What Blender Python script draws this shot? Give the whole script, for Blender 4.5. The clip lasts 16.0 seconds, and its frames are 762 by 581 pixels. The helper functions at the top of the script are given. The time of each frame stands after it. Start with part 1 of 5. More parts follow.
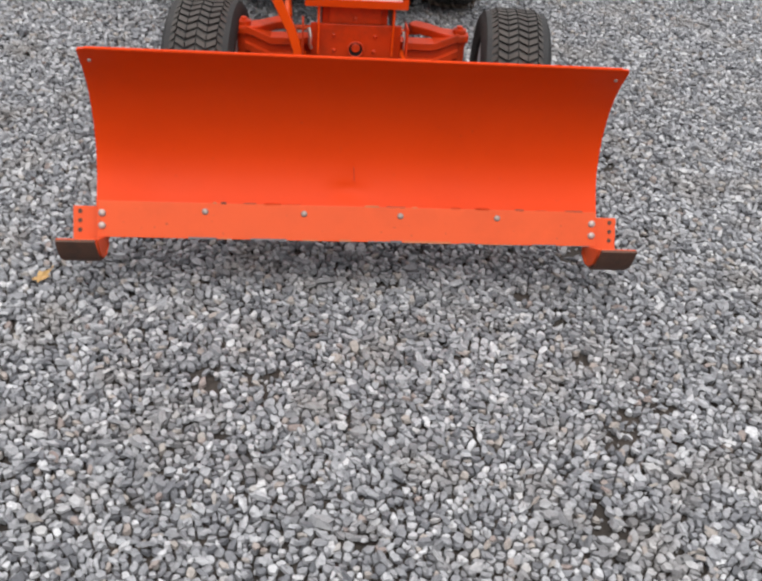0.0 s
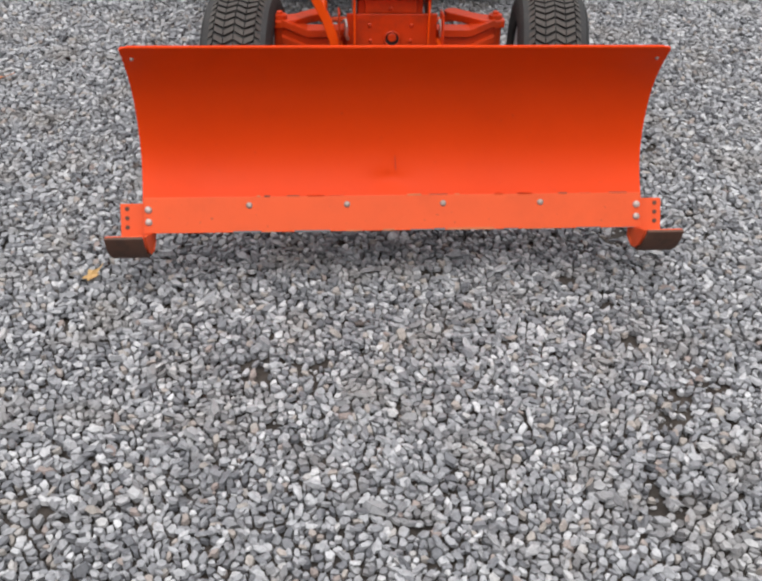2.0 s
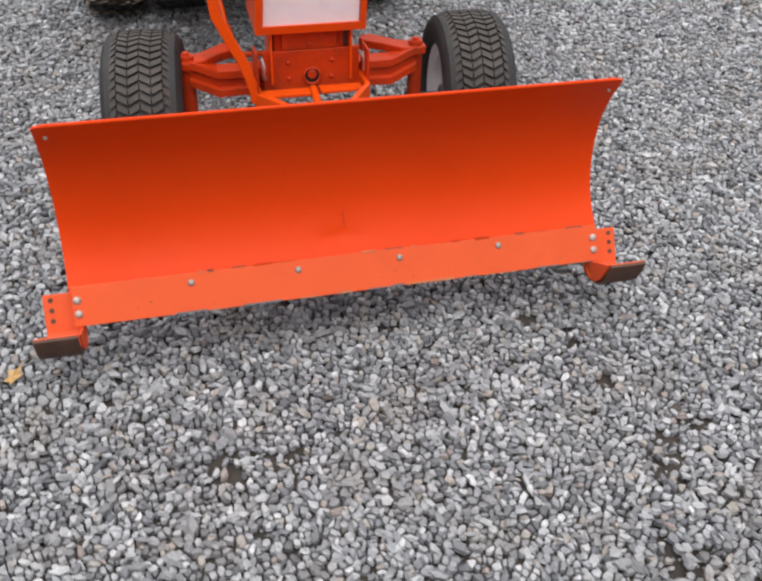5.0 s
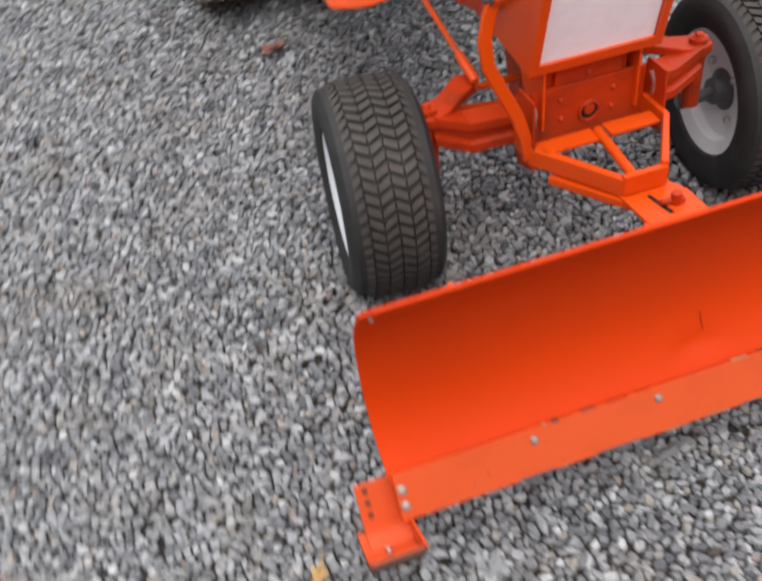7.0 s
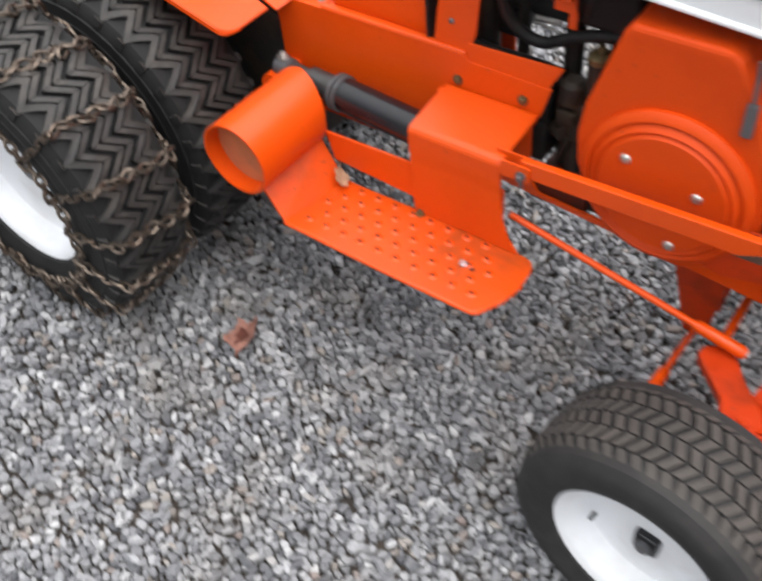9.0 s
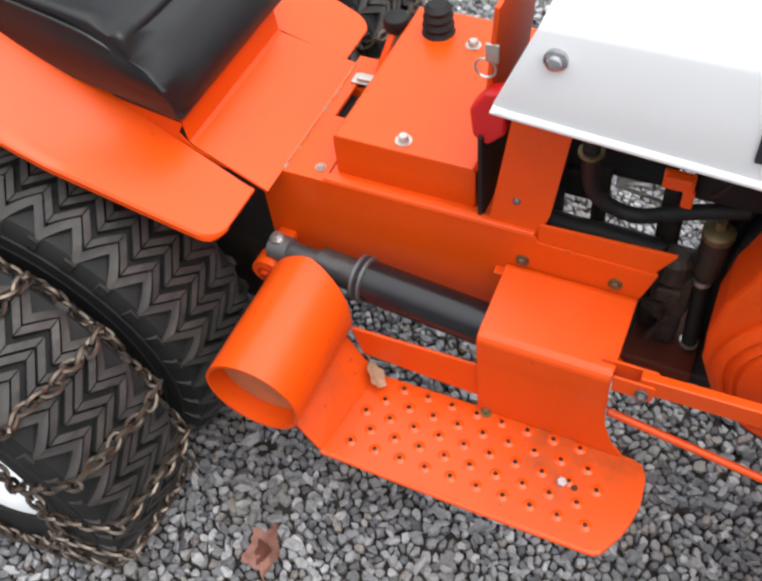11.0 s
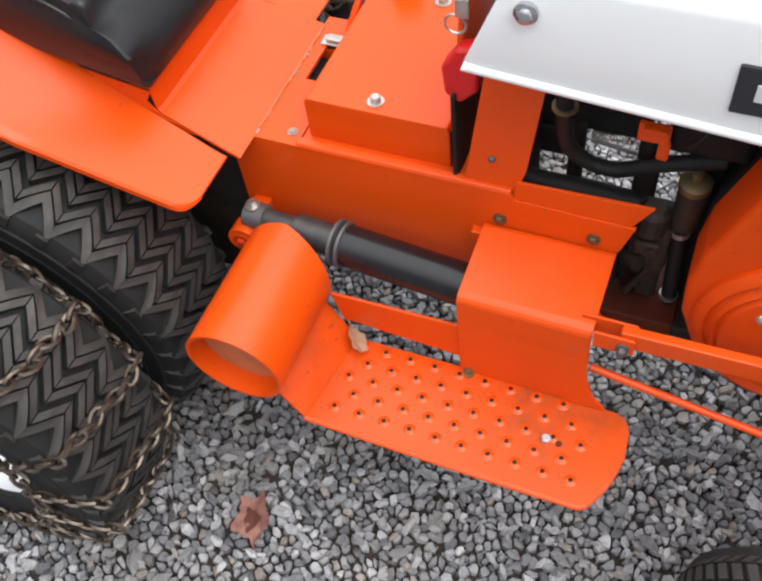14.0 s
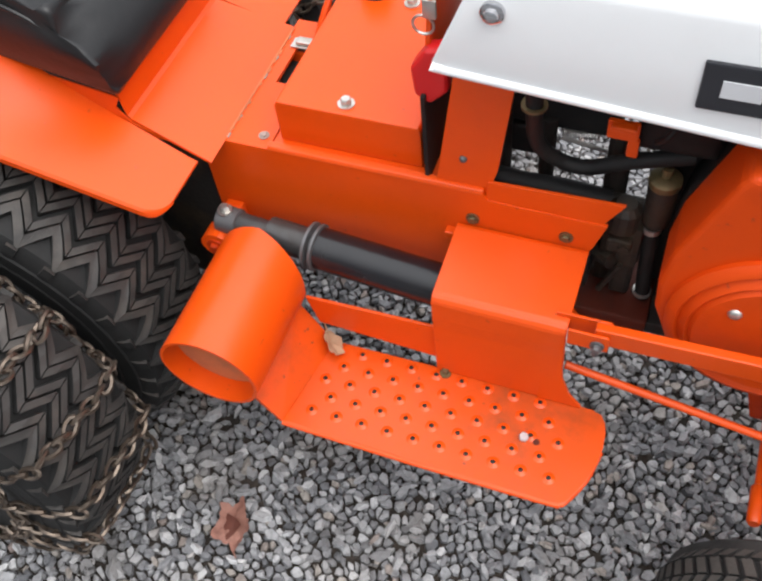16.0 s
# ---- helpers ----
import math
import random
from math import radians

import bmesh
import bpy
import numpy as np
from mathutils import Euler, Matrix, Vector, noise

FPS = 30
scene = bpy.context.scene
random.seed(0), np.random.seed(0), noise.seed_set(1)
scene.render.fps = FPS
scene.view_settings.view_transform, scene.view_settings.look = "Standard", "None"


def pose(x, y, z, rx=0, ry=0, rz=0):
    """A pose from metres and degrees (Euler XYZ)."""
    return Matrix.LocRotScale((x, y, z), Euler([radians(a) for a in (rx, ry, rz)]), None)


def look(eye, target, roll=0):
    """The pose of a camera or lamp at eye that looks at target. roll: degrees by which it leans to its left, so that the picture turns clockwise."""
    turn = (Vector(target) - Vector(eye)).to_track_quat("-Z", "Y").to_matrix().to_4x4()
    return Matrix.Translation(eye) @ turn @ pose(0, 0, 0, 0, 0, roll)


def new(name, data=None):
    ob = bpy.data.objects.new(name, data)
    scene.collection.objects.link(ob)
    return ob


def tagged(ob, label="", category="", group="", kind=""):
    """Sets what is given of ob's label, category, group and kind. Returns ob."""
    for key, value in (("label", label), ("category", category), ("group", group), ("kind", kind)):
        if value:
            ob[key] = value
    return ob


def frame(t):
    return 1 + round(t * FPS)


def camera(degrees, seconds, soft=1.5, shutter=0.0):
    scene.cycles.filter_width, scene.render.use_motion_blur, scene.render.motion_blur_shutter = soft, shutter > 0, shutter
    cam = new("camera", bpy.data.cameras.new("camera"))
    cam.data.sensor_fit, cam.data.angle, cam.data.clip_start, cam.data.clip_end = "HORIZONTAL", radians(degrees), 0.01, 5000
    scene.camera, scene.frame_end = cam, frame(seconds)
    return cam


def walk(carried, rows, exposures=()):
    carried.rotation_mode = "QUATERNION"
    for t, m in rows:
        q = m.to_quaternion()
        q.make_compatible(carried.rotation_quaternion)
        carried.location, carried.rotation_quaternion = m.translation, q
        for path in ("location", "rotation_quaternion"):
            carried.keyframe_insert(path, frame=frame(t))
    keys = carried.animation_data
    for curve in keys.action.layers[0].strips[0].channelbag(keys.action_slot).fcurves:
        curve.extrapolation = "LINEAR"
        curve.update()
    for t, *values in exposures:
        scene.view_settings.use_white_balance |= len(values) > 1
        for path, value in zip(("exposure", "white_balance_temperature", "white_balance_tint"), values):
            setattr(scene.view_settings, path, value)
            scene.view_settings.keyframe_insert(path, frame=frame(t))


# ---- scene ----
cam = camera(45.6, 16.0, soft=2.5, shutter=0.5)
PATH = [
    (0, (-0.131, -0.238, 1.234), (0.07, 1.322, -0.001), 5.4),
    (0.5, (-0.134, -0.256, 1.234), (0.036, 1.328, 0.025), 3.1),
    (1, (-0.136, -0.253, 1.233), (0.024, 1.324, 0.012), 2.4),
    (1.5, (-0.145, -0.249, 1.231), (-0.014, 1.34, 0.023), 1.3),
    (2, (-0.147, -0.249, 1.226), (-0.029, 1.309, -0.023), 1.7),
    (2.5, (-0.156, -0.244, 1.228), (-0.079, 1.32, -0.016), 0.1),
    (3, (-0.155, -0.244, 1.229), (-0.084, 1.318, -0.017), -0.2),
    (3.5, (-0.155, -0.246, 1.23), (-0.067, 1.327, -0.003), -0.3),
    (3.7, (-0.139, -0.244, 1.226), (-0.028, 1.328, -0.006), -0.0),
    (5.8, (-0.519, 0.12, 1.309), (0.02, 1.523, -0.01), 4.7),
    (6, (-0.566, 0.143, 1.257), (-0.116, 1.567, -0.073), 5.8),
    (6.2, (-0.62, 0.293, 1.284), (-0.223, 1.628, -0.151), 6.0),
    (6.4, (-0.628, 0.379, 1.243), (-0.373, 1.77, -0.171), -0.9),
    (6.5, (-0.624, 0.438, 1.276), (-0.339, 1.743, -0.213), 2.2),
    (7, (-0.69, 0.723, 1.324), (-0.334, 2.005, -0.17), -4.9),
    (7.2, (-0.73, 0.852, 1.343), (-0.28, 2.132, -0.125), -6.6),
    (7.4, (-0.849, 0.996, 1.352), (-0.217, 2.188, -0.125), -4.0),
    (7.5, (-0.893, 1.05, 1.37), (-0.216, 2.232, -0.094), -3.9),
    (7.7, (-0.956, 1.114, 1.332), (-0.238, 2.213, -0.177), -3.1),
    (7.9, (-0.942, 1.271, 1.364), (-0.321, 2.34, -0.208), -6.3),
    (8, (-0.968, 1.347, 1.394), (-0.333, 2.427, -0.165), -7.0),
    (8.1, (-0.957, 1.409, 1.352), (-0.316, 2.562, -0.151), -6.6),
    (8.2, (-0.976, 1.483, 1.383), (-0.445, 2.557, -0.218), -7.4),
    (8.5, (-1.0, 1.682, 1.381), (-0.163, 2.723, -0.108), -1.6),
    (8.7, (-0.97, 1.775, 1.378), (-0.078, 2.674, -0.17), -3.1),
    (8.9, (-0.986, 1.864, 1.382), (-0.048, 2.636, -0.206), -2.6),
    (9, (-1.013, 1.941, 1.377), (0.008, 2.675, -0.179), 0.6),
    (9.1, (-0.988, 1.955, 1.334), (0.017, 2.719, -0.218), -2.0),
    (9.3, (-1.014, 2.107, 1.376), (0.116, 2.715, -0.158), 0.0),
    (9.4, (-0.999, 2.102, 1.357), (0.148, 2.711, -0.164), 0.2),
    (9.5, (-0.947, 2.185, 1.413), (0.176, 2.718, -0.154), -1.5),
    (9.6, (-0.941, 2.183, 1.363), (0.264, 2.759, -0.126), 0.1),
    (9.7, (-0.887, 2.218, 1.381), (0.278, 2.873, -0.107), -2.6),
    (11.8, (-0.722, 2.388, 1.375), (0.281, 2.751, -0.317), 3.2),
    (12, (-0.723, 2.388, 1.375), (0.276, 2.763, -0.316), 2.8),
    (12.5, (-0.729, 2.388, 1.375), (0.285, 2.775, -0.304), 1.6),
    (13, (-0.731, 2.382, 1.373), (0.293, 2.764, -0.302), 1.7),
    (13.5, (-0.726, 2.379, 1.372), (0.29, 2.776, -0.304), 0.6),
    (14, (-0.726, 2.375, 1.37), (0.295, 2.771, -0.303), 0.5),
    (14.5, (-0.724, 2.378, 1.37), (0.305, 2.751, -0.304), 1.4),
    (15, (-0.722, 2.376, 1.369), (0.313, 2.737, -0.304), 1.5),
    (15.5, (-0.723, 2.371, 1.369), (0.318, 2.728, -0.301), 1.7),
    (16, (-0.723, 2.369, 1.368), (0.318, 2.726, -0.302), 1.2),
]
walk(cam, [(t, look(eye, target, roll)) for t, eye, target, roll in PATH],
     exposures=[(0.0, -0.05), (5.5, -0.04), (6.4, -0.12), (7.2, -0.12), (7.6, 0.05), (8.5, 0.08), (9.3, 0.29), (12.0, 0.19), (16.0, 0.19)])


# ---- world and light: overcast sky ----
world = bpy.data.worlds.new("overcast")
scene.world = world
world.use_nodes = True
wn = world.node_tree.nodes
sky = wn.new("ShaderNodeTexSky")
sky.sky_type = "NISHITA"
sky.sun_disc = False
sky.sun_elevation, sky.sun_rotation = radians(68), radians(150)
sky.air_density, sky.dust_density, sky.ozone_density = 1.0, 4.0, 0.6
way = wn.new("ShaderNodeTexCoord")
split = wn.new("ShaderNodeSeparateXYZ")
rise = wn.new("ShaderNodeMapRange")
rise.interpolation_type = "SMOOTHSTEP"
rise.inputs[1].default_value, rise.inputs[2].default_value = 0.15, 1.0
rise.inputs[3].default_value, rise.inputs[4].default_value = 0.20, 1.74
cloud = wn.new("ShaderNodeVectorMath")
cloud.operation = "SCALE"
cloud.inputs[0].default_value = (9.3, 9.5, 9.8)
soften = wn.new("ShaderNodeMixRGB")
soften.inputs[0].default_value = 0.9
wl = world.node_tree.links
wl.new(way.outputs["Generated"], split.inputs[0])
wl.new(split.outputs[2], rise.inputs[0])
wl.new(rise.outputs[0], cloud.inputs["Scale"])
wl.new(sky.outputs[0], soften.inputs[1])
wl.new(cloud.outputs[0], soften.inputs[2])
wl.new(soften.outputs[0], wn["Background"].inputs[0])
wn["Background"].inputs[1].default_value = 0.166
sun_data = bpy.data.lights.new("sun", "SUN")
sun_data.energy, sun_data.angle, sun_data.color = 1.45, radians(40), (1.0, 0.97, 0.93)
sun = new("sun", sun_data)
sun.matrix_world = look((-0.9, -0.4, 6.0), (0, 1.5, 0))

# ---- materials ----


def material(name, colour, rough=0.5, metal=0.0, vary=0.12, scale=18.0, dirt=None, dirt_amount=0.0, dirt_scale=6.0, bump=0.0, bump_scale=120.0, coat=0.0, gloss=0.5, specks=0.0, spot=None):
    """A surface with fine grain and broad stains: base colour varied by two noises, roughness varied by one."""
    m = bpy.data.materials.new(name)
    m.use_nodes = True
    n, l = m.node_tree.nodes, m.node_tree.links
    bsdf = n["Principled BSDF"]
    at = n.new("ShaderNodeTexCoord")
    fine = n.new("ShaderNodeTexNoise")
    fine.inputs["Scale"].default_value, fine.inputs["Detail"].default_value = scale, 6
    l.new(at.outputs["Object"], fine.inputs["Vector"])
    ramp = n.new("ShaderNodeMapRange")
    ramp.inputs[3].default_value, ramp.inputs[4].default_value = 1 - vary, 1 + vary
    l.new(fine.outputs[0], ramp.inputs[0])
    mul = n.new("ShaderNodeVectorMath")
    mul.operation = "SCALE"
    mul.inputs[0].default_value = colour
    l.new(ramp.outputs[0], mul.inputs["Scale"])
    out = mul.outputs[0]
    if dirt:
        broad = n.new("ShaderNodeTexNoise")
        broad.inputs["Scale"].default_value, broad.inputs["Detail"].default_value = dirt_scale, 9
        broad.inputs["Roughness"].default_value = 0.68
        l.new(at.outputs["Object"], broad.inputs["Vector"])
        edge = n.new("ShaderNodeMapRange")
        edge.inputs[1].default_value, edge.inputs[2].default_value = 0.48, 0.72
        edge.inputs[3].default_value, edge.inputs[4].default_value = 0.0, dirt_amount
        l.new(broad.outputs[0], edge.inputs[0])
        mix = n.new("ShaderNodeMixRGB")
        mix.inputs[2].default_value = (*dirt, 1)
        much = edge.outputs[0]
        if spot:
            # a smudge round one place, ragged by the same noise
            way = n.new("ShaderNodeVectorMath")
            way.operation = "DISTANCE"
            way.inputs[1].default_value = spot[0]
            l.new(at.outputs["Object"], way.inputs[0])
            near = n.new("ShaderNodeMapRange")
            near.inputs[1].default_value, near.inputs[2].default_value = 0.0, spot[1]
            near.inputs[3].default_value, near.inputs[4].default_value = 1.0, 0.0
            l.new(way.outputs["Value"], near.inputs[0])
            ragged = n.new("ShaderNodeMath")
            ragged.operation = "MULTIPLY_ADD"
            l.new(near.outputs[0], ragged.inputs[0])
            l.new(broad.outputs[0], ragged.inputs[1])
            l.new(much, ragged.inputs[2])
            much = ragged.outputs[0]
        l.new(much, mix.inputs[0])
        l.new(out, mix.inputs[1])
        out = mix.outputs[0]
    if specks:
        dots = n.new("ShaderNodeTexNoise")
        dots.inputs["Scale"].default_value, dots.inputs["Detail"].default_value = 95, 3
        l.new(at.outputs["Object"], dots.inputs["Vector"])
        pick = n.new("ShaderNodeMapRange")
        pick.inputs[1].default_value, pick.inputs[2].default_value = 0.69, 0.76
        pick.inputs[3].default_value, pick.inputs[4].default_value = 0.0, specks
        l.new(dots.outputs[0], pick.inputs[0])
        chip = n.new("ShaderNodeMixRGB")
        chip.inputs[2].default_value = (0.10, 0.045, 0.03, 1)
        l.new(pick.outputs[0], chip.inputs[0])
        l.new(out, chip.inputs[1])
        out = chip.outputs[0]
    l.new(out, bsdf.inputs["Base Color"])
    rr = n.new("ShaderNodeMapRange")
    rr.inputs[3].default_value, rr.inputs[4].default_value = max(rough - 0.1, 0.03), min(rough + 0.12, 1)
    l.new(fine.outputs[0], rr.inputs[0])
    l.new(rr.outputs[0], bsdf.inputs["Roughness"])
    bsdf.inputs["Metallic"].default_value = metal
    bsdf.inputs["Specular IOR Level"].default_value = gloss
    bsdf.inputs["Coat Weight"].default_value = coat
    bsdf.inputs["Coat Roughness"].default_value = 0.15
    if bump:
        grain = n.new("ShaderNodeTexNoise")
        grain.inputs["Scale"].default_value, grain.inputs["Detail"].default_value = bump_scale, 4
        l.new(at.outputs["Object"], grain.inputs["Vector"])
        b = n.new("ShaderNodeBump")
        b.inputs["Strength"].default_value, b.inputs["Distance"].default_value = bump, 0.002
        l.new(grain.outputs[0], b.inputs["Height"])
        l.new(b.outputs[0], bsdf.inputs["Normal"])
    return m


ORANGE = material("orange_paint", (0.68, 0.068, 0.002), 0.33, vary=0.07, scale=9, dirt=(0.56, 0.050, 0.002), dirt_amount=0.35, dirt_scale=5, bump=0.06, bump_scale=60, gloss=0.40, specks=0.35)
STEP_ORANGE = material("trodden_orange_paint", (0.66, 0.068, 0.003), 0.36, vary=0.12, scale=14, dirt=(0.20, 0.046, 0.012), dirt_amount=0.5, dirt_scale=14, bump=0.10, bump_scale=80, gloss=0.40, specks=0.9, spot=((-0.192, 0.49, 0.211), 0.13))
BLADE_ORANGE = material("blade_orange_paint", (0.62, 0.042, 0.001), 0.45, vary=0.05, scale=7, dirt=(0.52, 0.033, 0.001), dirt_amount=0.35, dirt_scale=4, bump=0.05, bump_scale=50, gloss=0.13, specks=0.2)
EDGE_ORANGE = material("cutting_edge_paint", (0.64, 0.080, 0.018), 0.5, vary=0.07, scale=14, dirt=(0.50, 0.064, 0.014), dirt_amount=0.5, dirt_scale=9, bump=0.1, gloss=0.26, specks=0.5)
DARK_ORANGE = material("grimy_orange_paint", (0.46, 0.034, 0.002), 0.42, vary=0.12, scale=16, dirt=(0.07, 0.018, 0.008), dirt_amount=0.65, dirt_scale=12, bump=0.1, gloss=0.36, specks=0.6)
RUST = material("rusty_worn_steel", (0.10, 0.045, 0.028), 0.75, metal=0.2, vary=0.35, scale=40, dirt=(0.035, 0.025, 0.02), dirt_amount=0.8, dirt_scale=25, bump=0.4)
STEEL = material("galvanised_steel", (0.55, 0.53, 0.50), 0.35, metal=0.9, vary=0.2, scale=60, dirt=(0.25, 0.18, 0.11), dirt_amount=0.4, dirt_scale=40)
TUBE_DUST = material("dusty_faded_orange", (0.46, 0.135, 0.05), 0.7, vary=0.2, scale=25, dirt=(0.22, 0.10, 0.06), dirt_amount=0.6, dirt_scale=18)
DULL_BOLT = material("weathered_zinc", (0.34, 0.27, 0.235), 0.5, metal=0.4, vary=0.3, scale=90, dirt=(0.16, 0.06, 0.035), dirt_amount=0.6, dirt_scale=50)
EDGE_BOLT = material("scuffed_zinc", (0.44, 0.35, 0.315), 0.5, metal=0.5, vary=0.35, scale=120, dirt=(0.30, 0.12, 0.07), dirt_amount=0.6, dirt_scale=60)
BRIGHT_ZINC = material("bright_zinc", (0.60, 0.60, 0.61), 0.40, metal=0.9, vary=0.08, scale=60)
CHROME = material("chrome", (0.55, 0.55, 0.57), 0.2, metal=1.0, vary=0.05, scale=20)
GLAND_STEEL = material("dark_oily_steel", (0.060, 0.058, 0.058), 0.42, metal=0.4, vary=0.35, scale=50, dirt=(0.035, 0.026, 0.020), dirt_amount=0.7, dirt_scale=22, bump=0.2)
BLACK_STEEL = material("black_enamel", (0.008, 0.008, 0.010), 0.22, metal=0.0, vary=0.25, scale=25, dirt=(0.028, 0.025, 0.023), dirt_amount=0.3, dirt_scale=14, gloss=0.42)
GREY_STEEL = material("grey_dirty_steel", (0.13, 0.13, 0.135), 0.5, metal=0.5, vary=0.25, scale=40, dirt=(0.05, 0.04, 0.035), dirt_amount=0.6, dirt_scale=20, bump=0.15)
CHAIN_STEEL = material("rusty_chain_steel", (0.145, 0.115, 0.092), 0.38, metal=0.8, vary=0.4, scale=60, dirt=(0.07, 0.040, 0.026), dirt_amount=0.8, dirt_scale=30, bump=0.3)
TYRE = material("dusty_tyre_rubber", (0.016, 0.015, 0.015), 0.75, vary=0.25, scale=30, dirt=(0.042, 0.038, 0.034), dirt_amount=0.7, dirt_scale=11, bump=0.35, bump_scale=160)
TURF = material("worn_turf_tread", (0.052, 0.045, 0.040), 0.85, vary=0.3, scale=30, dirt=(0.098, 0.085, 0.074), dirt_amount=0.6, dirt_scale=11, bump=0.35, bump_scale=160)
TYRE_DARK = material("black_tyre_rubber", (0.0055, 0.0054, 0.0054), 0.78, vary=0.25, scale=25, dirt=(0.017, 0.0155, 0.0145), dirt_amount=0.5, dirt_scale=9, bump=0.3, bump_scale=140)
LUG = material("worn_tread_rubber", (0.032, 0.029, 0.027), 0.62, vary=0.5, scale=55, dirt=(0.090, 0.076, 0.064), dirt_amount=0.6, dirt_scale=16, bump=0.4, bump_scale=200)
WHITE = material("white_rim_paint", (0.78, 0.79, 0.81), 0.4, vary=0.03, scale=8, dirt=(0.45, 0.43, 0.40), dirt_amount=0.35, dirt_scale=7)
HOOD_WHITE = material("white_hood_enamel", (0.80, 0.81, 0.82), 0.32, vary=0.02, scale=6, dirt=(0.70, 0.70, 0.70), dirt_amount=0.3, dirt_scale=4, bump=0.03, bump_scale=40, coat=0.2)
PANEL = material("white_grille_panel", (0.86, 0.86, 0.90), 0.5, vary=0.03, scale=5, dirt=(0.55, 0.53, 0.56), dirt_amount=0.4, dirt_scale=6)
VINYL = material("black_vinyl", (0.010, 0.010, 0.011), 0.32, vary=0.2, scale=10, dirt=(0.022, 0.019, 0.018), dirt_amount=0.5, dirt_scale=5, bump=0.15, bump_scale=90, gloss=0.36)
HOSE = material("black_rubber_hose", (0.008, 0.008, 0.0085), 0.6, vary=0.25, scale=30, dirt=(0.026, 0.023, 0.020), dirt_amount=0.5, dirt_scale=15, gloss=0.3)
GRIME = material("oily_engine_metal", (0.016, 0.013, 0.011), 0.6, metal=0.2, vary=0.4, scale=30, dirt=(0.065, 0.040, 0.020), dirt_amount=0.75, dirt_scale=14, bump=0.5)
DARK_RED = material("mottled_dark_red_paint", (0.085, 0.014, 0.006), 0.6, vary=0.3, scale=20, dirt=(0.022, 0.016, 0.012), dirt_amount=0.9, dirt_scale=14, bump=0.2, gloss=0.25)
HOUSING_ORANGE = material("dull_housing_orange", (0.60, 0.056, 0.002), 0.5, vary=0.08, scale=9, dirt=(0.40, 0.032, 0.002), dirt_amount=0.5, dirt_scale=7, bump=0.06, bump_scale=60, gloss=0.22, specks=0.4)
BRASS = material("dull_brass", (0.16, 0.122, 0.06), 0.45, metal=0.6, vary=0.25, scale=30, dirt=(0.08, 0.062, 0.045), dirt_amount=0.7, dirt_scale=20)
RED = material("red_plastic", (0.55, 0.012, 0.014), 0.35, vary=0.06, scale=10)
BADGE = material("black_badge", (0.018, 0.019, 0.024), 0.35, vary=0.15, scale=20)
BADGE_WHITE = material("silver_badge_print", (0.55, 0.56, 0.58), 0.4, vary=0.05)
LEAF_RED = material("red_brown_leaf", (0.30, 0.14, 0.105), 0.7, vary=0.45, scale=40, dirt=(0.12, 0.042, 0.030), dirt_amount=0.9, dirt_scale=26, bump=0.4)
LEAF_FOLD = material("dark_red_leaf_underside", (0.115, 0.034, 0.022), 0.7, vary=0.4, scale=60, bump=0.4)
LEAF_ORANGE = material("orange_brown_leaf", (0.40, 0.155, 0.065), 0.7, vary=0.4, scale=40, dirt=(0.25, 0.085, 0.04), dirt_amount=0.8, dirt_scale=26, bump=0.4)
LEAF_DARK = material("dark_wet_leaf", (0.05, 0.036, 0.030), 0.5, vary=0.3, scale=30, dirt=(0.06, 0.045, 0.036), dirt_amount=0.7, dirt_scale=20, bump=0.4)
LEAF_TAN = material("tan_leaf", (0.40, 0.24, 0.145), 0.7, vary=0.3, scale=30, dirt=(0.24, 0.13, 0.08), dirt_amount=0.7, dirt_scale=20, bump=0.4)
LEAF_GOLD = material("yellow_leaf", (0.44, 0.27, 0.10), 0.7, vary=0.35, scale=30, dirt=(0.28, 0.15, 0.07), dirt_amount=0.7, dirt_scale=25, bump=0.4)


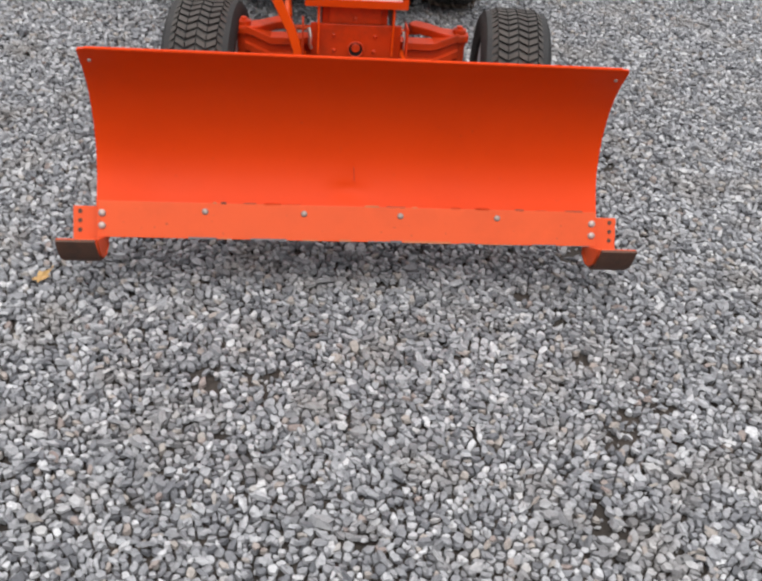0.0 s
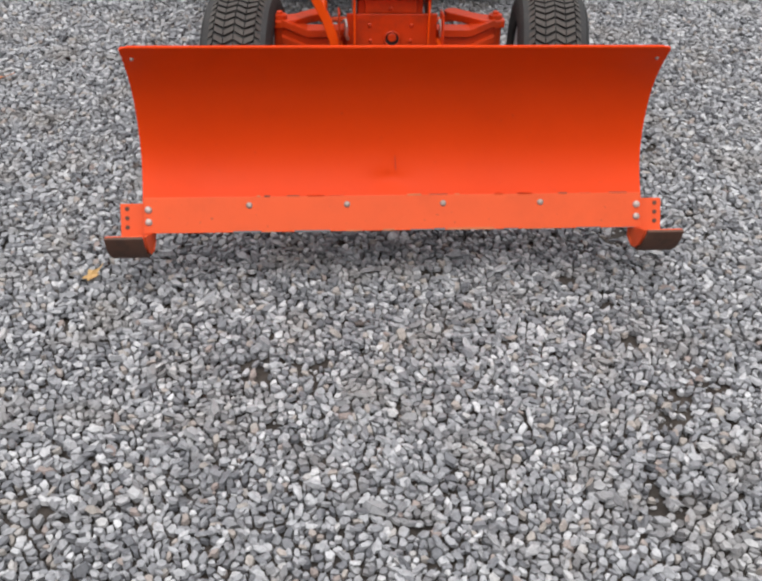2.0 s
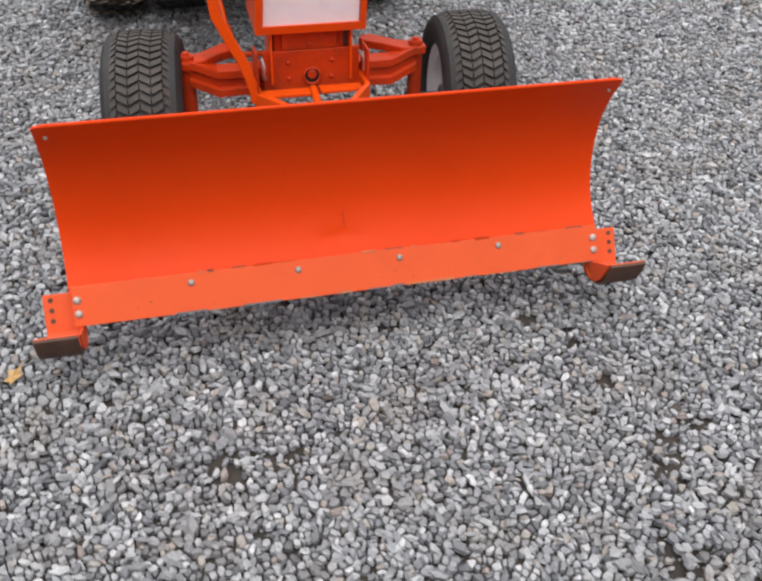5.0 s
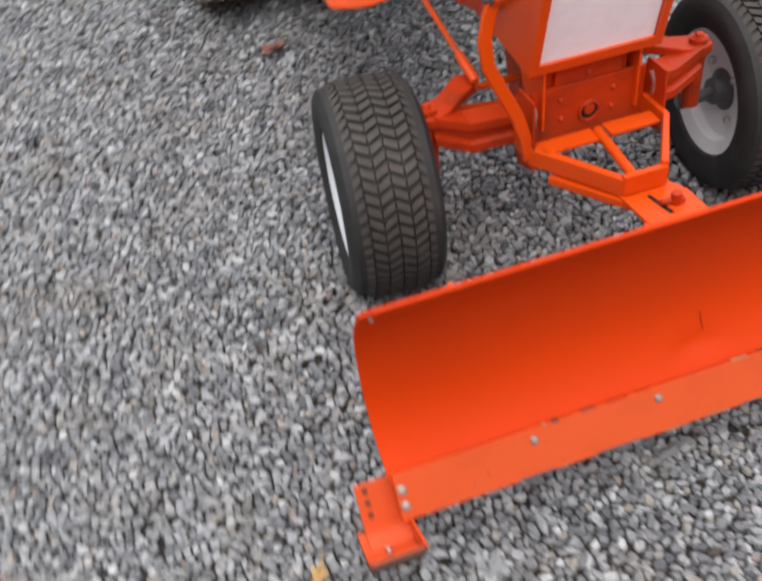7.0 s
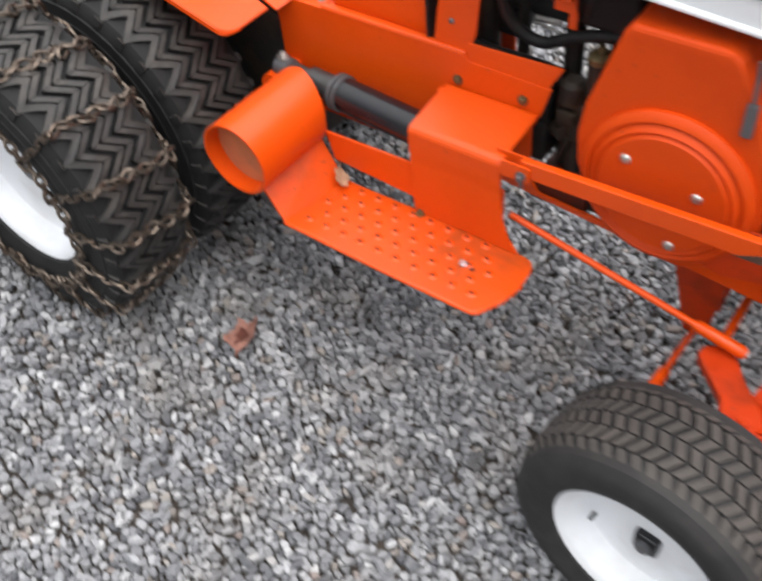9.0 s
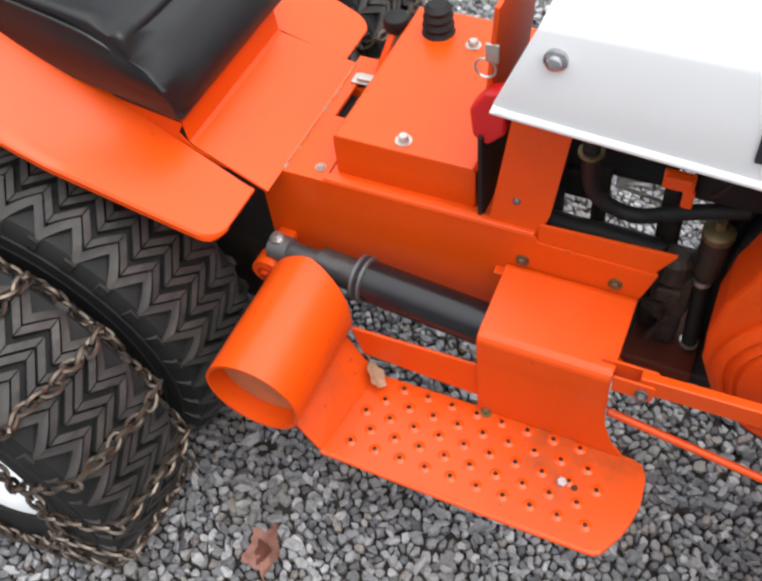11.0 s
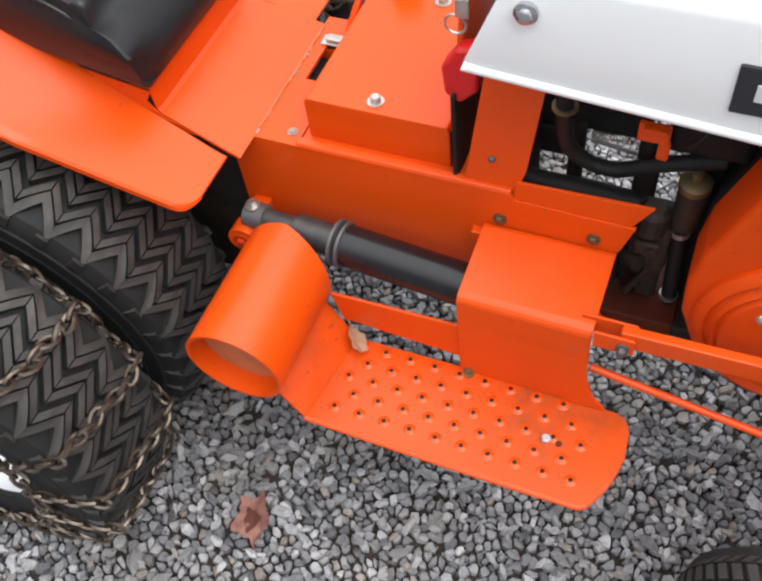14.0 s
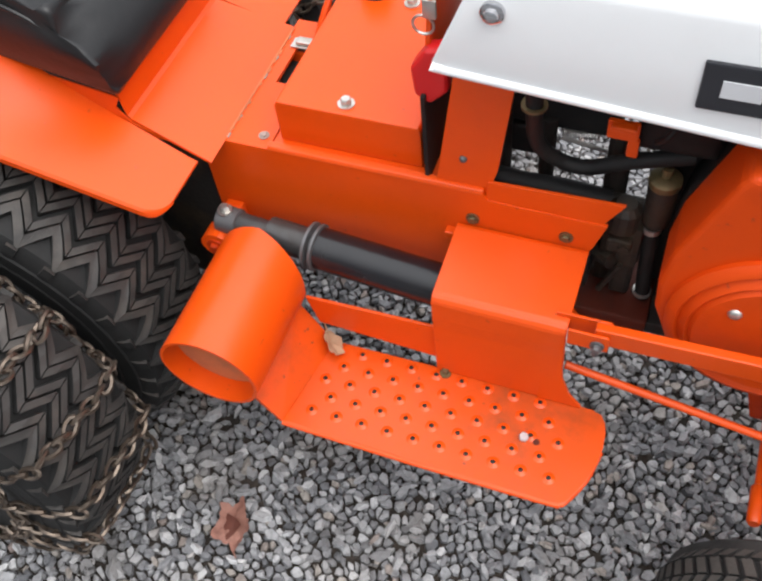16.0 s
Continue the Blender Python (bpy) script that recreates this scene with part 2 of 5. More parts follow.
def stone_material():
    m = bpy.data.materials.new("crushed_stone")
    m.use_nodes = True
    n, l = m.node_tree.nodes, m.node_tree.links
    bsdf = n["Principled BSDF"]
    geo = n.new("ShaderNodeNewGeometry")
    ramp = n.new("ShaderNodeValToRGB")
    stops = [(0.0, (0.090, 0.091, 0.098)), (0.12, (0.145, 0.146, 0.155)), (0.5, (0.232, 0.232, 0.240)), (0.82, (0.335, 0.333, 0.340)), (0.93, (0.46, 0.455, 0.457)),
             (0.945, (0.255, 0.234, 0.214)), (0.975, (0.29, 0.258, 0.232)), (1.0, (0.22, 0.175, 0.16))]
    e = ramp.color_ramp.elements
    while len(e) < len(stops):
        e.new(0.5)
    for k, (p, c) in enumerate(stops):
        e[k].position, e[k].color = p, (*c, 1)
    l.new(geo.outputs["Random Per Island"], ramp.inputs[0])
    at = n.new("ShaderNodeTexCoord")
    grain = n.new("ShaderNodeTexNoise")
    grain.inputs["Scale"].default_value, grain.inputs["Detail"].default_value = 160, 6
    l.new(at.outputs["Object"], grain.inputs["Vector"])
    rng = n.new("ShaderNodeMapRange")
    rng.inputs[3].default_value, rng.inputs[4].default_value = 0.5, 1.5
    l.new(grain.outputs[0], rng.inputs[0])
    mul = n.new("ShaderNodeVectorMath")
    mul.operation = "SCALE"
    l.new(ramp.outputs[0], mul.inputs[0])
    l.new(rng.outputs[0], mul.inputs["Scale"])
    dust = n.new("ShaderNodeTexNoise")
    dust.inputs["Scale"].default_value, dust.inputs["Detail"].default_value = 7, 7
    l.new(at.outputs["Object"], dust.inputs["Vector"])
    much = n.new("ShaderNodeMapRange")
    much.inputs[1].default_value, much.inputs[2].default_value = 0.50, 0.74
    much.inputs[3].default_value, much.inputs[4].default_value = 0.0, 0.55
    l.new(dust.outputs[0], much.inputs[0])
    tan = n.new("ShaderNodeMixRGB")
    tan.inputs[2].default_value = (0.215, 0.190, 0.165, 1)
    l.new(much.outputs[0], tan.inputs[0])
    l.new(mul.outputs[0], tan.inputs[1])
    l.new(tan.outputs[0], bsdf.inputs["Base Color"])
    bsdf.inputs["Roughness"].default_value = 0.75
    b = n.new("ShaderNodeBump")
    b.inputs["Strength"].default_value, b.inputs["Distance"].default_value = 0.5, 0.002
    l.new(grain.outputs[0], b.inputs["Height"])
    l.new(b.outputs[0], bsdf.inputs["Normal"])
    return m


STONE = stone_material()
# brown grit, its colour darkened to paint the shade in gaps between stones
SOIL = material("grit_with_gap_shade", (0.032, 0.025, 0.020), 0.9, vary=0.6, scale=90, dirt=(0.070, 0.052, 0.041), dirt_amount=0.7, dirt_scale=5, bump=1.0, bump_scale=140)
YARD = material("distant_gravel", (0.150, 0.151, 0.155), 0.85, vary=0.6, scale=55, dirt=(0.13, 0.13, 0.132), dirt_amount=0.6, dirt_scale=30, bump=0.8, bump_scale=55)

# ---- mesh helpers ----
TRACTOR_POSE = pose(0, 1.85, 0.2, -6, 0, 0)
TC = 0.015  # the tractor's middle line


def part(name, bm, mat, parent=None, label="", smooth=False, m=None):
    """Links a bmesh as one mesh object, under a thing or a part."""
    if m is not None:
        bm.transform(m)
    bmesh.ops.recalc_face_normals(bm, faces=bm.faces)
    me = bpy.data.meshes.new(name)
    bm.to_mesh(me)
    bm.free()
    for p in me.polygons:
        p.use_smooth = smooth and len(p.vertices) < 6
    if smooth:
        me.set_sharp_from_angle(angle=radians(38))
    me.materials.append(mat)
    ob = new(name, me)
    if parent is not None:
        ob.parent = parent
    if label:
        tagged(ob, label)
    return ob


def empty(name, m):
    ob = new(name)
    ob.empty_display_size = 0.05
    ob.matrix_world = m
    return ob


def bevelled(bm, w, seg=2, angle=30):
    if w <= 0:
        return bm
    edges = [e for e in bm.edges if len(e.link_faces) == 2 and e.calc_face_angle(0) > radians(angle)]
    bmesh.ops.bevel(bm, geom=edges, offset=w, segments=seg, affect="EDGES", profile=0.6, clamp_overlap=True)
    return bm


def box(lo, hi, bev=0.003, seg=2):
    bm = bmesh.new()
    bmesh.ops.create_cube(bm, size=1)
    lo, hi = Vector(lo), Vector(hi)
    for v in bm.verts:
        v.co = Vector(((lo[k] + hi[k]) / 2 + v.co[k] * (hi[k] - lo[k]) for k in range(3)))
    return bevelled(bm, bev, seg)


def prism(points, axis, a, b, bev=0.002, seg=2):
    """A plate: an outline in the two other axes, drawn out along axis from a to b."""
    bm = bmesh.new()
    k = "xyz".index(axis)
    rows = []
    for d in (a, b):
        row = []
        for p, q in points:
            co = [p, q]
            co.insert(k, d)
            row.append(bm.verts.new(co))
        rows.append(row)
    n = len(points)
    bm.faces.new(rows[0])
    bm.faces.new(rows[1][::-1])
    for i in range(n):
        bm.faces.new((rows[0][i], rows[0][(i + 1) % n], rows[1][(i + 1) % n], rows[1][i]))
    bmesh.ops.recalc_face_normals(bm, faces=bm.faces)
    return bevelled(bm, bev, seg)


def strip(path, axis, a, b, thick=0.004, bev=0.001):
    """A bent sheet: an open path in the two other axes, given a thickness and drawn out along axis."""
    pts = [Vector(p) for p in path]
    left, right = [], []
    for i, p in enumerate(pts):
        d0 = (p - pts[i - 1]).normalized() if i else (pts[1] - p).normalized()
        d1 = (pts[i + 1] - p).normalized() if i < len(pts) - 1 else d0
        d = (d0 + d1).normalized()
        nrm = Vector((-d.y, d.x)) * (thick / 2) / max(0.5, d.dot(d0))
        left.append(p + nrm)
        right.append(p - nrm)
    return prism([tuple(p) for p in left + right[::-1]], axis, a, b, bev, 1)


def rod(points, r, sides=10, caps=True):
    """A round bar along a path of points; r may be a number or one for each point."""
    bm = bmesh.new()
    pts = [Vector(p) for p in points]
    rs = r if isinstance(r, (list, tuple)) else [r] * len(pts)
    rings, ref = [], None
    for i, p in enumerate(pts):
        d = (pts[min(i + 1, len(pts) - 1)] - pts[max(i - 1, 0)]).normalized()
        if ref is None:
            ref = d.orthogonal().normalized()
        ref = (ref - d * ref.dot(d)).normalized()
        side = d.cross(ref)
        rings.append([bm.verts.new(p + (ref * math.cos(t) + side * math.sin(t)) * rs[i]) for t in (2 * math.pi * k / sides for k in range(sides))])
    for a, b in zip(rings, rings[1:]):
        for k in range(sides):
            bm.faces.new((a[k], a[(k + 1) % sides], b[(k + 1) % sides], b[k]))
    if caps:
        bm.faces.new(rings[0][::-1])
        bm.faces.new(rings[-1])
    return bm


def curve(points, n=24):
    """A smooth line through points."""
    p = [Vector(q) for q in points]
    p = [2 * p[0] - p[1]] + p + [2 * p[-1] - p[-2]]
    out = []
    for i in range(1, len(p) - 2):
        for k in range(n):
            t = k / n
            a, b, c, d = p[i - 1 : i + 3]
            out.append(0.5 * (2 * b + (c - a) * t + (2 * a - 5 * b + 4 * c - d) * t * t + (3 * b - a - 3 * c + d) * t ** 3))
    return out + [p[-2]]


def lathe(profile, sides=48, axis="x", closed=False):
    """A turned form round the x axis (or the one given): profile of (along, radius)."""
    bm = bmesh.new()
    rings = []
    for a, r in profile:
        rings.append([bm.verts.new((a, r * math.cos(t), r * math.sin(t))) for t in (2 * math.pi * k / sides for k in range(sides))])
    pairs = list(zip(rings, rings[1:])) + ([(rings[-1], rings[0])] if closed else [])
    for a, b in pairs:
        for k in range(sides):
            bm.faces.new((a[k], a[(k + 1) % sides], b[(k + 1) % sides], b[k]))
    if not closed:
        bm.faces.new(rings[0][::-1])
        bm.faces.new(rings[-1])
    if axis == "y":
        bm.transform(Matrix.Rotation(radians(90), 4, "Z"))
    if axis == "z":
        bm.transform(Matrix.Rotation(radians(-90), 4, "Y"))
    return bm


def joined(*bms):
    out = bmesh.new()
    for b in bms:
        me = bpy.data.meshes.new("scratch")
        b.to_mesh(me)
        b.free()
        out.from_mesh(me)
        bpy.data.meshes.remove(me)
    return out


def hexbolt(name, at, way, r=0.008, h=0.006, mat=None, parent=None, label="", washer=True):
    """A bolt head on its washer, standing on at, facing way."""
    turn = Vector(way).to_track_quat("X", "Z").to_matrix().to_4x4()
    head = lathe([(0.0015, r), (h * 0.8, r), (h, r * 0.8)], 6)
    bits = [head]
    if washer:
        bits.append(lathe([(-0.0005, r * 1.5), (0.0018, r * 1.5), (0.002, r * 0.6)], 14))
    return part(name, joined(*bits), mat or STEEL, parent, label, m=Matrix.Translation(at) @ turn)


def carriage_bolt(name, at, way, r=0.008, parent=None, mat=None):
    turn = Vector(way).to_track_quat("X", "Z").to_matrix().to_4x4()
    return part(name, lathe([(-0.002, r), (0.001, r), (0.003, r * 0.8), (0.0042, r * 0.4)], 14), mat or STEEL, parent, smooth=True, m=Matrix.Translation(at) @ turn)

# ---- ground ----
bm = bmesh.new()
bmesh.ops.create_grid(bm, x_segments=60, y_segments=60, size=60)
for v in bm.verts:
    v.co.x *= abs(v.co.x / 60) ** 1.2 if v.co.x else 1
    v.co.y *= abs(v.co.y / 60) ** 1.2 if v.co.y else 1
    v.co.z = -0.014
ground = part("ground", bm, YARD)
tagged(ground, "grey gravel yard reaching far off", "ground", kind="structure")
bm = bmesh.new()
bmesh.ops.create_grid(bm, x_segments=80, y_segments=100, size=1)
for v in bm.verts:
    v.co = Vector((v.co.x * 3.17, 2.2 + v.co.y * 4.16, -0.009 + 0.0025 * noise.noise(v.co * 19)))
bed = part("soil_bed", bm, SOIL)
tagged(bed, "brown grit bed, darkened as shade between the loose gravel", "ground", kind="structure")


# bare patches of soil where the stones have been scuffed away
BARE = [(0.597, 0.967, 0.024), (0.487, 0.872, 0.036), (0.519, 0.92, 0.030), (0.413, 0.693, 0.032), (0.408, 0.74, 0.022), (0.584, 0.785, 0.020), (0.542, 1.464, 0.050), (0.445, 1.205, 0.026), (0.388, 1.30, 0.024), (-0.185, 1.045, 0.034), (-0.285, 1.035, 0.040), (-0.235, 1.06, 0.022), (0.80, 0.60, 0.05), (-0.62, 0.70, 0.025), (0.72, 1.9, 0.05), (-0.55, 1.75, 0.02), (0.09, 1.345, 0.022), (0.46, 1.10, 0.02)]


def bare(px, py, rng):
    out = np.zeros(px.shape, dtype=bool)
    for cx, cy, r in BARE:
        near = np.hypot(px - cx, py - cy) < r * (0.6 + 0.8 * rng.random(px.shape))
        out |= near & (rng.random(px.shape) < 0.64)
    return out


def packed_stones(lo, hi, spacing, z, seed, rise=0.0085, gap=0.0011, lost=0.18):
    """A close-packed layer: each crushed stone fills the room that its neighbours leave it, less a gap."""
    rng = np.random.default_rng(seed)
    nx, ny = int((hi[0] - lo[0]) / spacing), int((hi[1] - lo[1]) / (spacing * 0.87))
    gx, gy = np.meshgrid(np.arange(nx), np.arange(ny))
    px = lo[0] + (gx + 0.5 * (gy % 2)) * spacing + rng.normal(0, spacing * 0.29, gx.shape)
    py = lo[1] + gy * spacing * 0.87 + rng.normal(0, spacing * 0.29, gx.shape)
    gone = rng.random(px.shape) < lost
    qx, qy = np.where(gone, 1e3, px), np.where(gone, 1e3, py)
    K = 8
    th = rng.uniform(0, 2 * np.pi, px.shape)[..., None] + np.arange(K) * 2 * np.pi / K + rng.uniform(-0.22, 0.22, px.shape + (K,))
    c, sn = np.cos(th), np.sin(th)
    r = np.full(th.shape, spacing * 0.92)
    for dy in (-2, -1, 0, 1, 2):
        for dx in (-2, -1, 0, 1, 2):
            if dx or dy:
                vx, vy = np.roll(qx, (dy, dx), (0, 1)) - px, np.roll(qy, (dy, dx), (0, 1)) - py
                d = np.maximum(np.hypot(vx, vy), 1e-5)
                across = (c * (vx / d)[..., None] + sn * (vy / d)[..., None])
                r = np.where(across > 0.05, np.minimum(r, (d / 2)[..., None] / np.maximum(across, 0.05)), r)
    r = 0.92 * r + 0.04 * np.roll(r, 1, -1) + 0.04 * np.roll(r, -1, -1)
    r = np.maximum(r - gap, spacing * 0.16) * rng.uniform(0.93, 1.05, r.shape)
    keep = ~(gone | bare(px, py, rng))
    px, py, r, c, sn = px[keep], py[keep], r[keep], c[keep], sn[keep]
    n = px.size
    h = rise * rng.uniform(0.7, 1.25, n)
    tilt = rng.normal(0, 0.30, (2, n))
    shrink = rng.uniform(0.78, 0.98, (n, K))
    off = rng.uniform(-0.25, 0.25, (2, n)) * r.mean(1)
    x = np.concatenate([r * c, r * c * shrink, off[0][:, None]], 1)
    y = np.concatenate([r * sn, r * sn * shrink, off[1][:, None]], 1)
    zz = np.concatenate([np.full((n, K), -0.55), rng.uniform(0.30, 0.68, (n, K)), rng.uniform(0.50, 0.78, (n, 1))], 1) * h[:, None]
    zz = zz + x * tilt[0][:, None] + y * tilt[1][:, None] + (z + rng.normal(0, 0.0016, n))[:, None]
    co = np.stack([x + px[:, None], y + py[:, None], zz], -1)
    ks = np.arange(K)
    nk = (ks + 1) % K
    tri = np.concatenate([np.stack([ks, nk, K + ks], 1), np.stack([nk, K + nk, K + ks], 1), np.stack([K + ks, K + nk, np.full(K, 2 * K)], 1)])
    faces = (tri[None] + (2 * K + 1) * np.arange(n)[:, None, None]).reshape(-1, 3)
    return co.reshape(-1, 3), faces


def stones(lo, hi, spacing, size, z, seed, thin=0.0, scuffed=True):
    """Crushed stones laid over a rectangle: angular lumps, each turned and squashed its own way."""
    rng = np.random.default_rng(seed)
    # a five-sided lump: wide waist below, smaller flat top, closed underneath
    ang = np.arange(5) * np.pi / 2.5
    ring = lambda r, h: np.stack([r * np.cos(ang), r * np.sin(ang), np.full(5, h)], 1)
    base = np.concatenate([ring(1.05, -0.40), ring(0.86, 0.66)])
    tri = [(k, (k + 1) % 5, 5 + k) for k in range(5)] + [((k + 1) % 5, 5 + (k + 1) % 5, 5 + k) for k in range(5)]
    tri += [(5, 5 + k, 6 + k) for k in range(1, 4)] + [(0, k + 1, k) for k in range(1, 4)]
    tri = np.array(tri)
    nx, ny = int((hi[0] - lo[0]) / spacing), int((hi[1] - lo[1]) / (spacing * 0.87))
    gx, gy = np.meshgrid(np.arange(nx), np.arange(ny))
    px = lo[0] + (gx + 0.5 * (gy % 2)).ravel() * spacing
    py = lo[1] + gy.ravel() * spacing * 0.87
    px = px + rng.normal(0, spacing * 0.19, px.size)
    py = py + rng.normal(0, spacing * 0.24, py.size)
    keep = rng.random(px.size) > thin
    if scuffed:
        keep &= ~bare(px, py, rng)
    px, py = px[keep], py[keep]
    n = px.size
    s = size * np.exp(rng.normal(0, 0.21, n))
    lumps = base[None] * (1 + rng.uniform(-0.34, 0.30, (n, 10, 3)))
    lumps = lumps * np.stack([rng.uniform(0.95, 1.70, n), rng.uniform(0.58, 0.92, n), rng.uniform(0.5, 0.9, n)], 1)[:, None]
    a, t = rng.uniform(0, 2 * np.pi, n), rng.normal(0, 0.55, n)
    y = lumps[..., 1] * np.cos(t)[:, None] - lumps[..., 2] * np.sin(t)[:, None]
    zz = lumps[..., 1] * np.sin(t)[:, None] + lumps[..., 2] * np.cos(t)[:, None]
    x = lumps[..., 0] * np.cos(a)[:, None] - y * np.sin(a)[:, None]
    y = lumps[..., 0] * np.sin(a)[:, None] + y * np.cos(a)[:, None]
    co = np.stack([x, y, zz], -1) * s[:, None, None]
    co += np.stack([px, py, z + rng.normal(0, 0.0035, n)], 1)[:, None]
    faces = (tri[None] + 10 * np.arange(n)[:, None, None]).reshape(-1, 3)
    return co.reshape(-1, 3), faces


def stone_object(name, layers, label):
    cos, faces, start = [], [], 0
    for co, f in layers:
        cos.append(co)
        faces.append(f + start)
        start += len(co)
    co, f = np.concatenate(cos), np.concatenate(faces)
    me = bpy.data.meshes.new(name)
    me.vertices.add(len(co))
    me.vertices.foreach_set("co", co.astype(np.float32).ravel())
    me.loops.add(f.size)
    me.loops.foreach_set("vertex_index", f.astype(np.int32).ravel())
    me.polygons.add(len(f))
    me.polygons.foreach_set("loop_start", np.arange(0, f.size, 3, dtype=np.int32))
    me.polygons.foreach_set("use_smooth", np.zeros(len(f), dtype=bool))
    me.update(calc_edges=True)
    me.materials.append(STONE)
    return tagged(new(name, me), label, "gravel", kind="stuff")


stone_object("gravel", [packed_stones((-1.7, 0.25), (1.75, 4.1), 0.0152, 0.0, 3), stones((-1.7, 0.25), (1.7, 4.1), 0.0170, 0.0076, 0.0066, 4, 0.58), stones((-1.7, 0.3), (1.7, 4.1), 0.016, 0.0034, -0.0052, 8, 0.45, False)],
             "loose grey crushed stone gravel with a few tan pieces")
stone_object("gravel_beyond", [packed_stones((-3.2, 4.1), (3.2, 6.4), 0.024, -0.002, 5, 0.012, 0.0014), packed_stones((-3.2, 0.25), (-1.7, 4.1), 0.023, -0.002, 6, 0.012, 0.0014), packed_stones((1.75, 0.25), (3.2, 4.1), 0.024, -0.002, 7, 0.012, 0.0014), packed_stones((-3.2, -2.0), (3.2, 0.25), 0.026, -0.003, 9, 0.012, 0.0015)],
             "grey crushed stone gravel of the yard further off")

# ---- the garden tractor ----
tractor = tagged(empty("garden_tractor", TRACTOR_POSE), "orange garden tractor, white hood, dual chained rear wheels, on gravel", "tractor")

# frame rails, joined across by the axle block and the deck
rail = [(0.94, 0.4465), (0.94, 0.30), (0.80, 0.27), (0.05, 0.20), (0.0, 0.12), (-0.04, 0.12), (-0.04, 0.235), (0.05, 0.27), (0.20, 0.262), (0.30, 0.236), (0.45, 0.245), (0.468, 0.27), (0.468, 0.36), (0.452, 0.395), (0.44, 0.436), (0.575, 0.438), (0.58, 0.4465)]
far_rail = [(0.94, 0.438), (0.94, 0.30), (0.80, 0.22), (0.05, 0.18), (0.0, 0.12), (-0.04, 0.12), (-0.04, 0.235), (0.05, 0.23), (0.56, 0.23), (0.60, 0.30), (0.60, 0.438)]
for side in (-0.074, 0.104):
    part("frame_rail", prism(rail if side < 0 else far_rail, "x", side, side + 0.005, 0.001), ORANGE, tractor)
    if side > 0:
        continue
    out = -1 if side < 0 else 1
    part("rail_flange", prism([(0.578, 0.436), (0.575, 0.466), (0.425, 0.472), (0.445, 0.436)], "x", side - 0.002 * out, side - 0.006 * out, 0.0008), ORANGE, tractor)
    part("rail_lip", strip([(side, 0.445), (side - 0.002 * out, 0.450), (side - 0.010 * out, 0.451)], "y", 0.58, 0.847, 0.003), ORANGE, tractor)
part("frame_belly", box((-0.069, 0.60, 0.24), (0.099, 0.93, 0.246), 0.001), DARK_ORANGE, tractor, "grimy belly plate")
for v, w in ((0.592, 0.402), (0.483, 0.405)):
    hexbolt("bolt", (-0.0745, v, w), (-1, 0, 0), 0.0055, 0.005, BRASS, tractor)
part("rail_lug", box((-0.086, 0.612, 0.368), (-0.074, 0.624, 0.380), 0.002), ORANGE, tractor)

# deck, transmission tunnel and shift lever
part("deck", box((-0.069, 0.60, 0.4405), (0.10, 0.8455, 0.4455), 0.001), ORANGE, tractor)
slotted = [(-0.071, 0.847), (0.078, 0.847), (0.078, 0.862), (0.038, 0.862), (0.038, 0.885), (0.118, 0.885), (0.118, 0.862), (0.0782, 0.862), (0.0782, 0.847), (0.16, 0.847), (0.16, 0.905), (-0.071, 0.905)]
part("slotted_shelf", prism(slotted, "z", 0.441, 0.446, 0.0), ORANGE, tractor)
# added black box stands in for the shade inside the slot
part("slot_backing", box((0.02, 0.849, 0.34), (0.14, 0.902, 0.424), 0.003), TYRE_DARK, tractor, "black box added as shade under the shift slot")
part("tunnel_cover", prism([(0.837, 0.4460), (0.658, 0.4460), (0.658, 0.500), (0.661, 0.507), (0.833, 0.507), (0.837, 0.501)], "x", -0.053, 0.21, 0.0022), ORANGE, tractor, "bent sheet transmission cover")
hexbolt("bolt", (-0.036, 0.752, 0.507), (0, 0, 1), 0.0068, 0.009, STEEL, tractor)
hexbolt("bolt", (0.152, 0.737, 0.507), (0, 0, 1), 0.0068, 0.009, STEEL, tractor)
hexbolt("screw", (-0.054, 0.860, 0.446), (0, 0, 1), 0.0045, 0.004, DULL_BOLT, tractor)
lever = part("shift_lever", rod(curve([(0.115, 0.866, 0.40), (0.125, 0.862, 0.45), (0.165, 0.853, 0.495)], 6), 0.005, 8), ORANGE, tractor)
part("knob", lathe([(-0.012, 0.006), (-0.010, 0.014), (0.002, 0.018), (0.010, 0.016), (0.013, 0.008)], 18, "z"), HOSE, lever, "black round knob", True, Matrix.Translation((0.172, 0.852, 0.503)))
part("lever_boot", lathe([(0.0, 0.022), (0.006, 0.018), (0.012, 0.021), (0.018, 0.017), (0.024, 0.020), (0.030, 0.016), (0.036, 0.018), (0.042, 0.012)], 18, "z"), HOSE, tractor, "black ribbed rubber boot", False, Matrix.Translation((0.167, 0.79, 0.507)))
part("lever_clip", joined(box((0.103, 0.850, 0.4465), (0.122, 0.893, 0.4495), 0.001), box((0.106, 0.856, 0.4495), (0.119, 0.886, 0.455), 0.002)), STEEL, tractor, "bright shift gate clip")

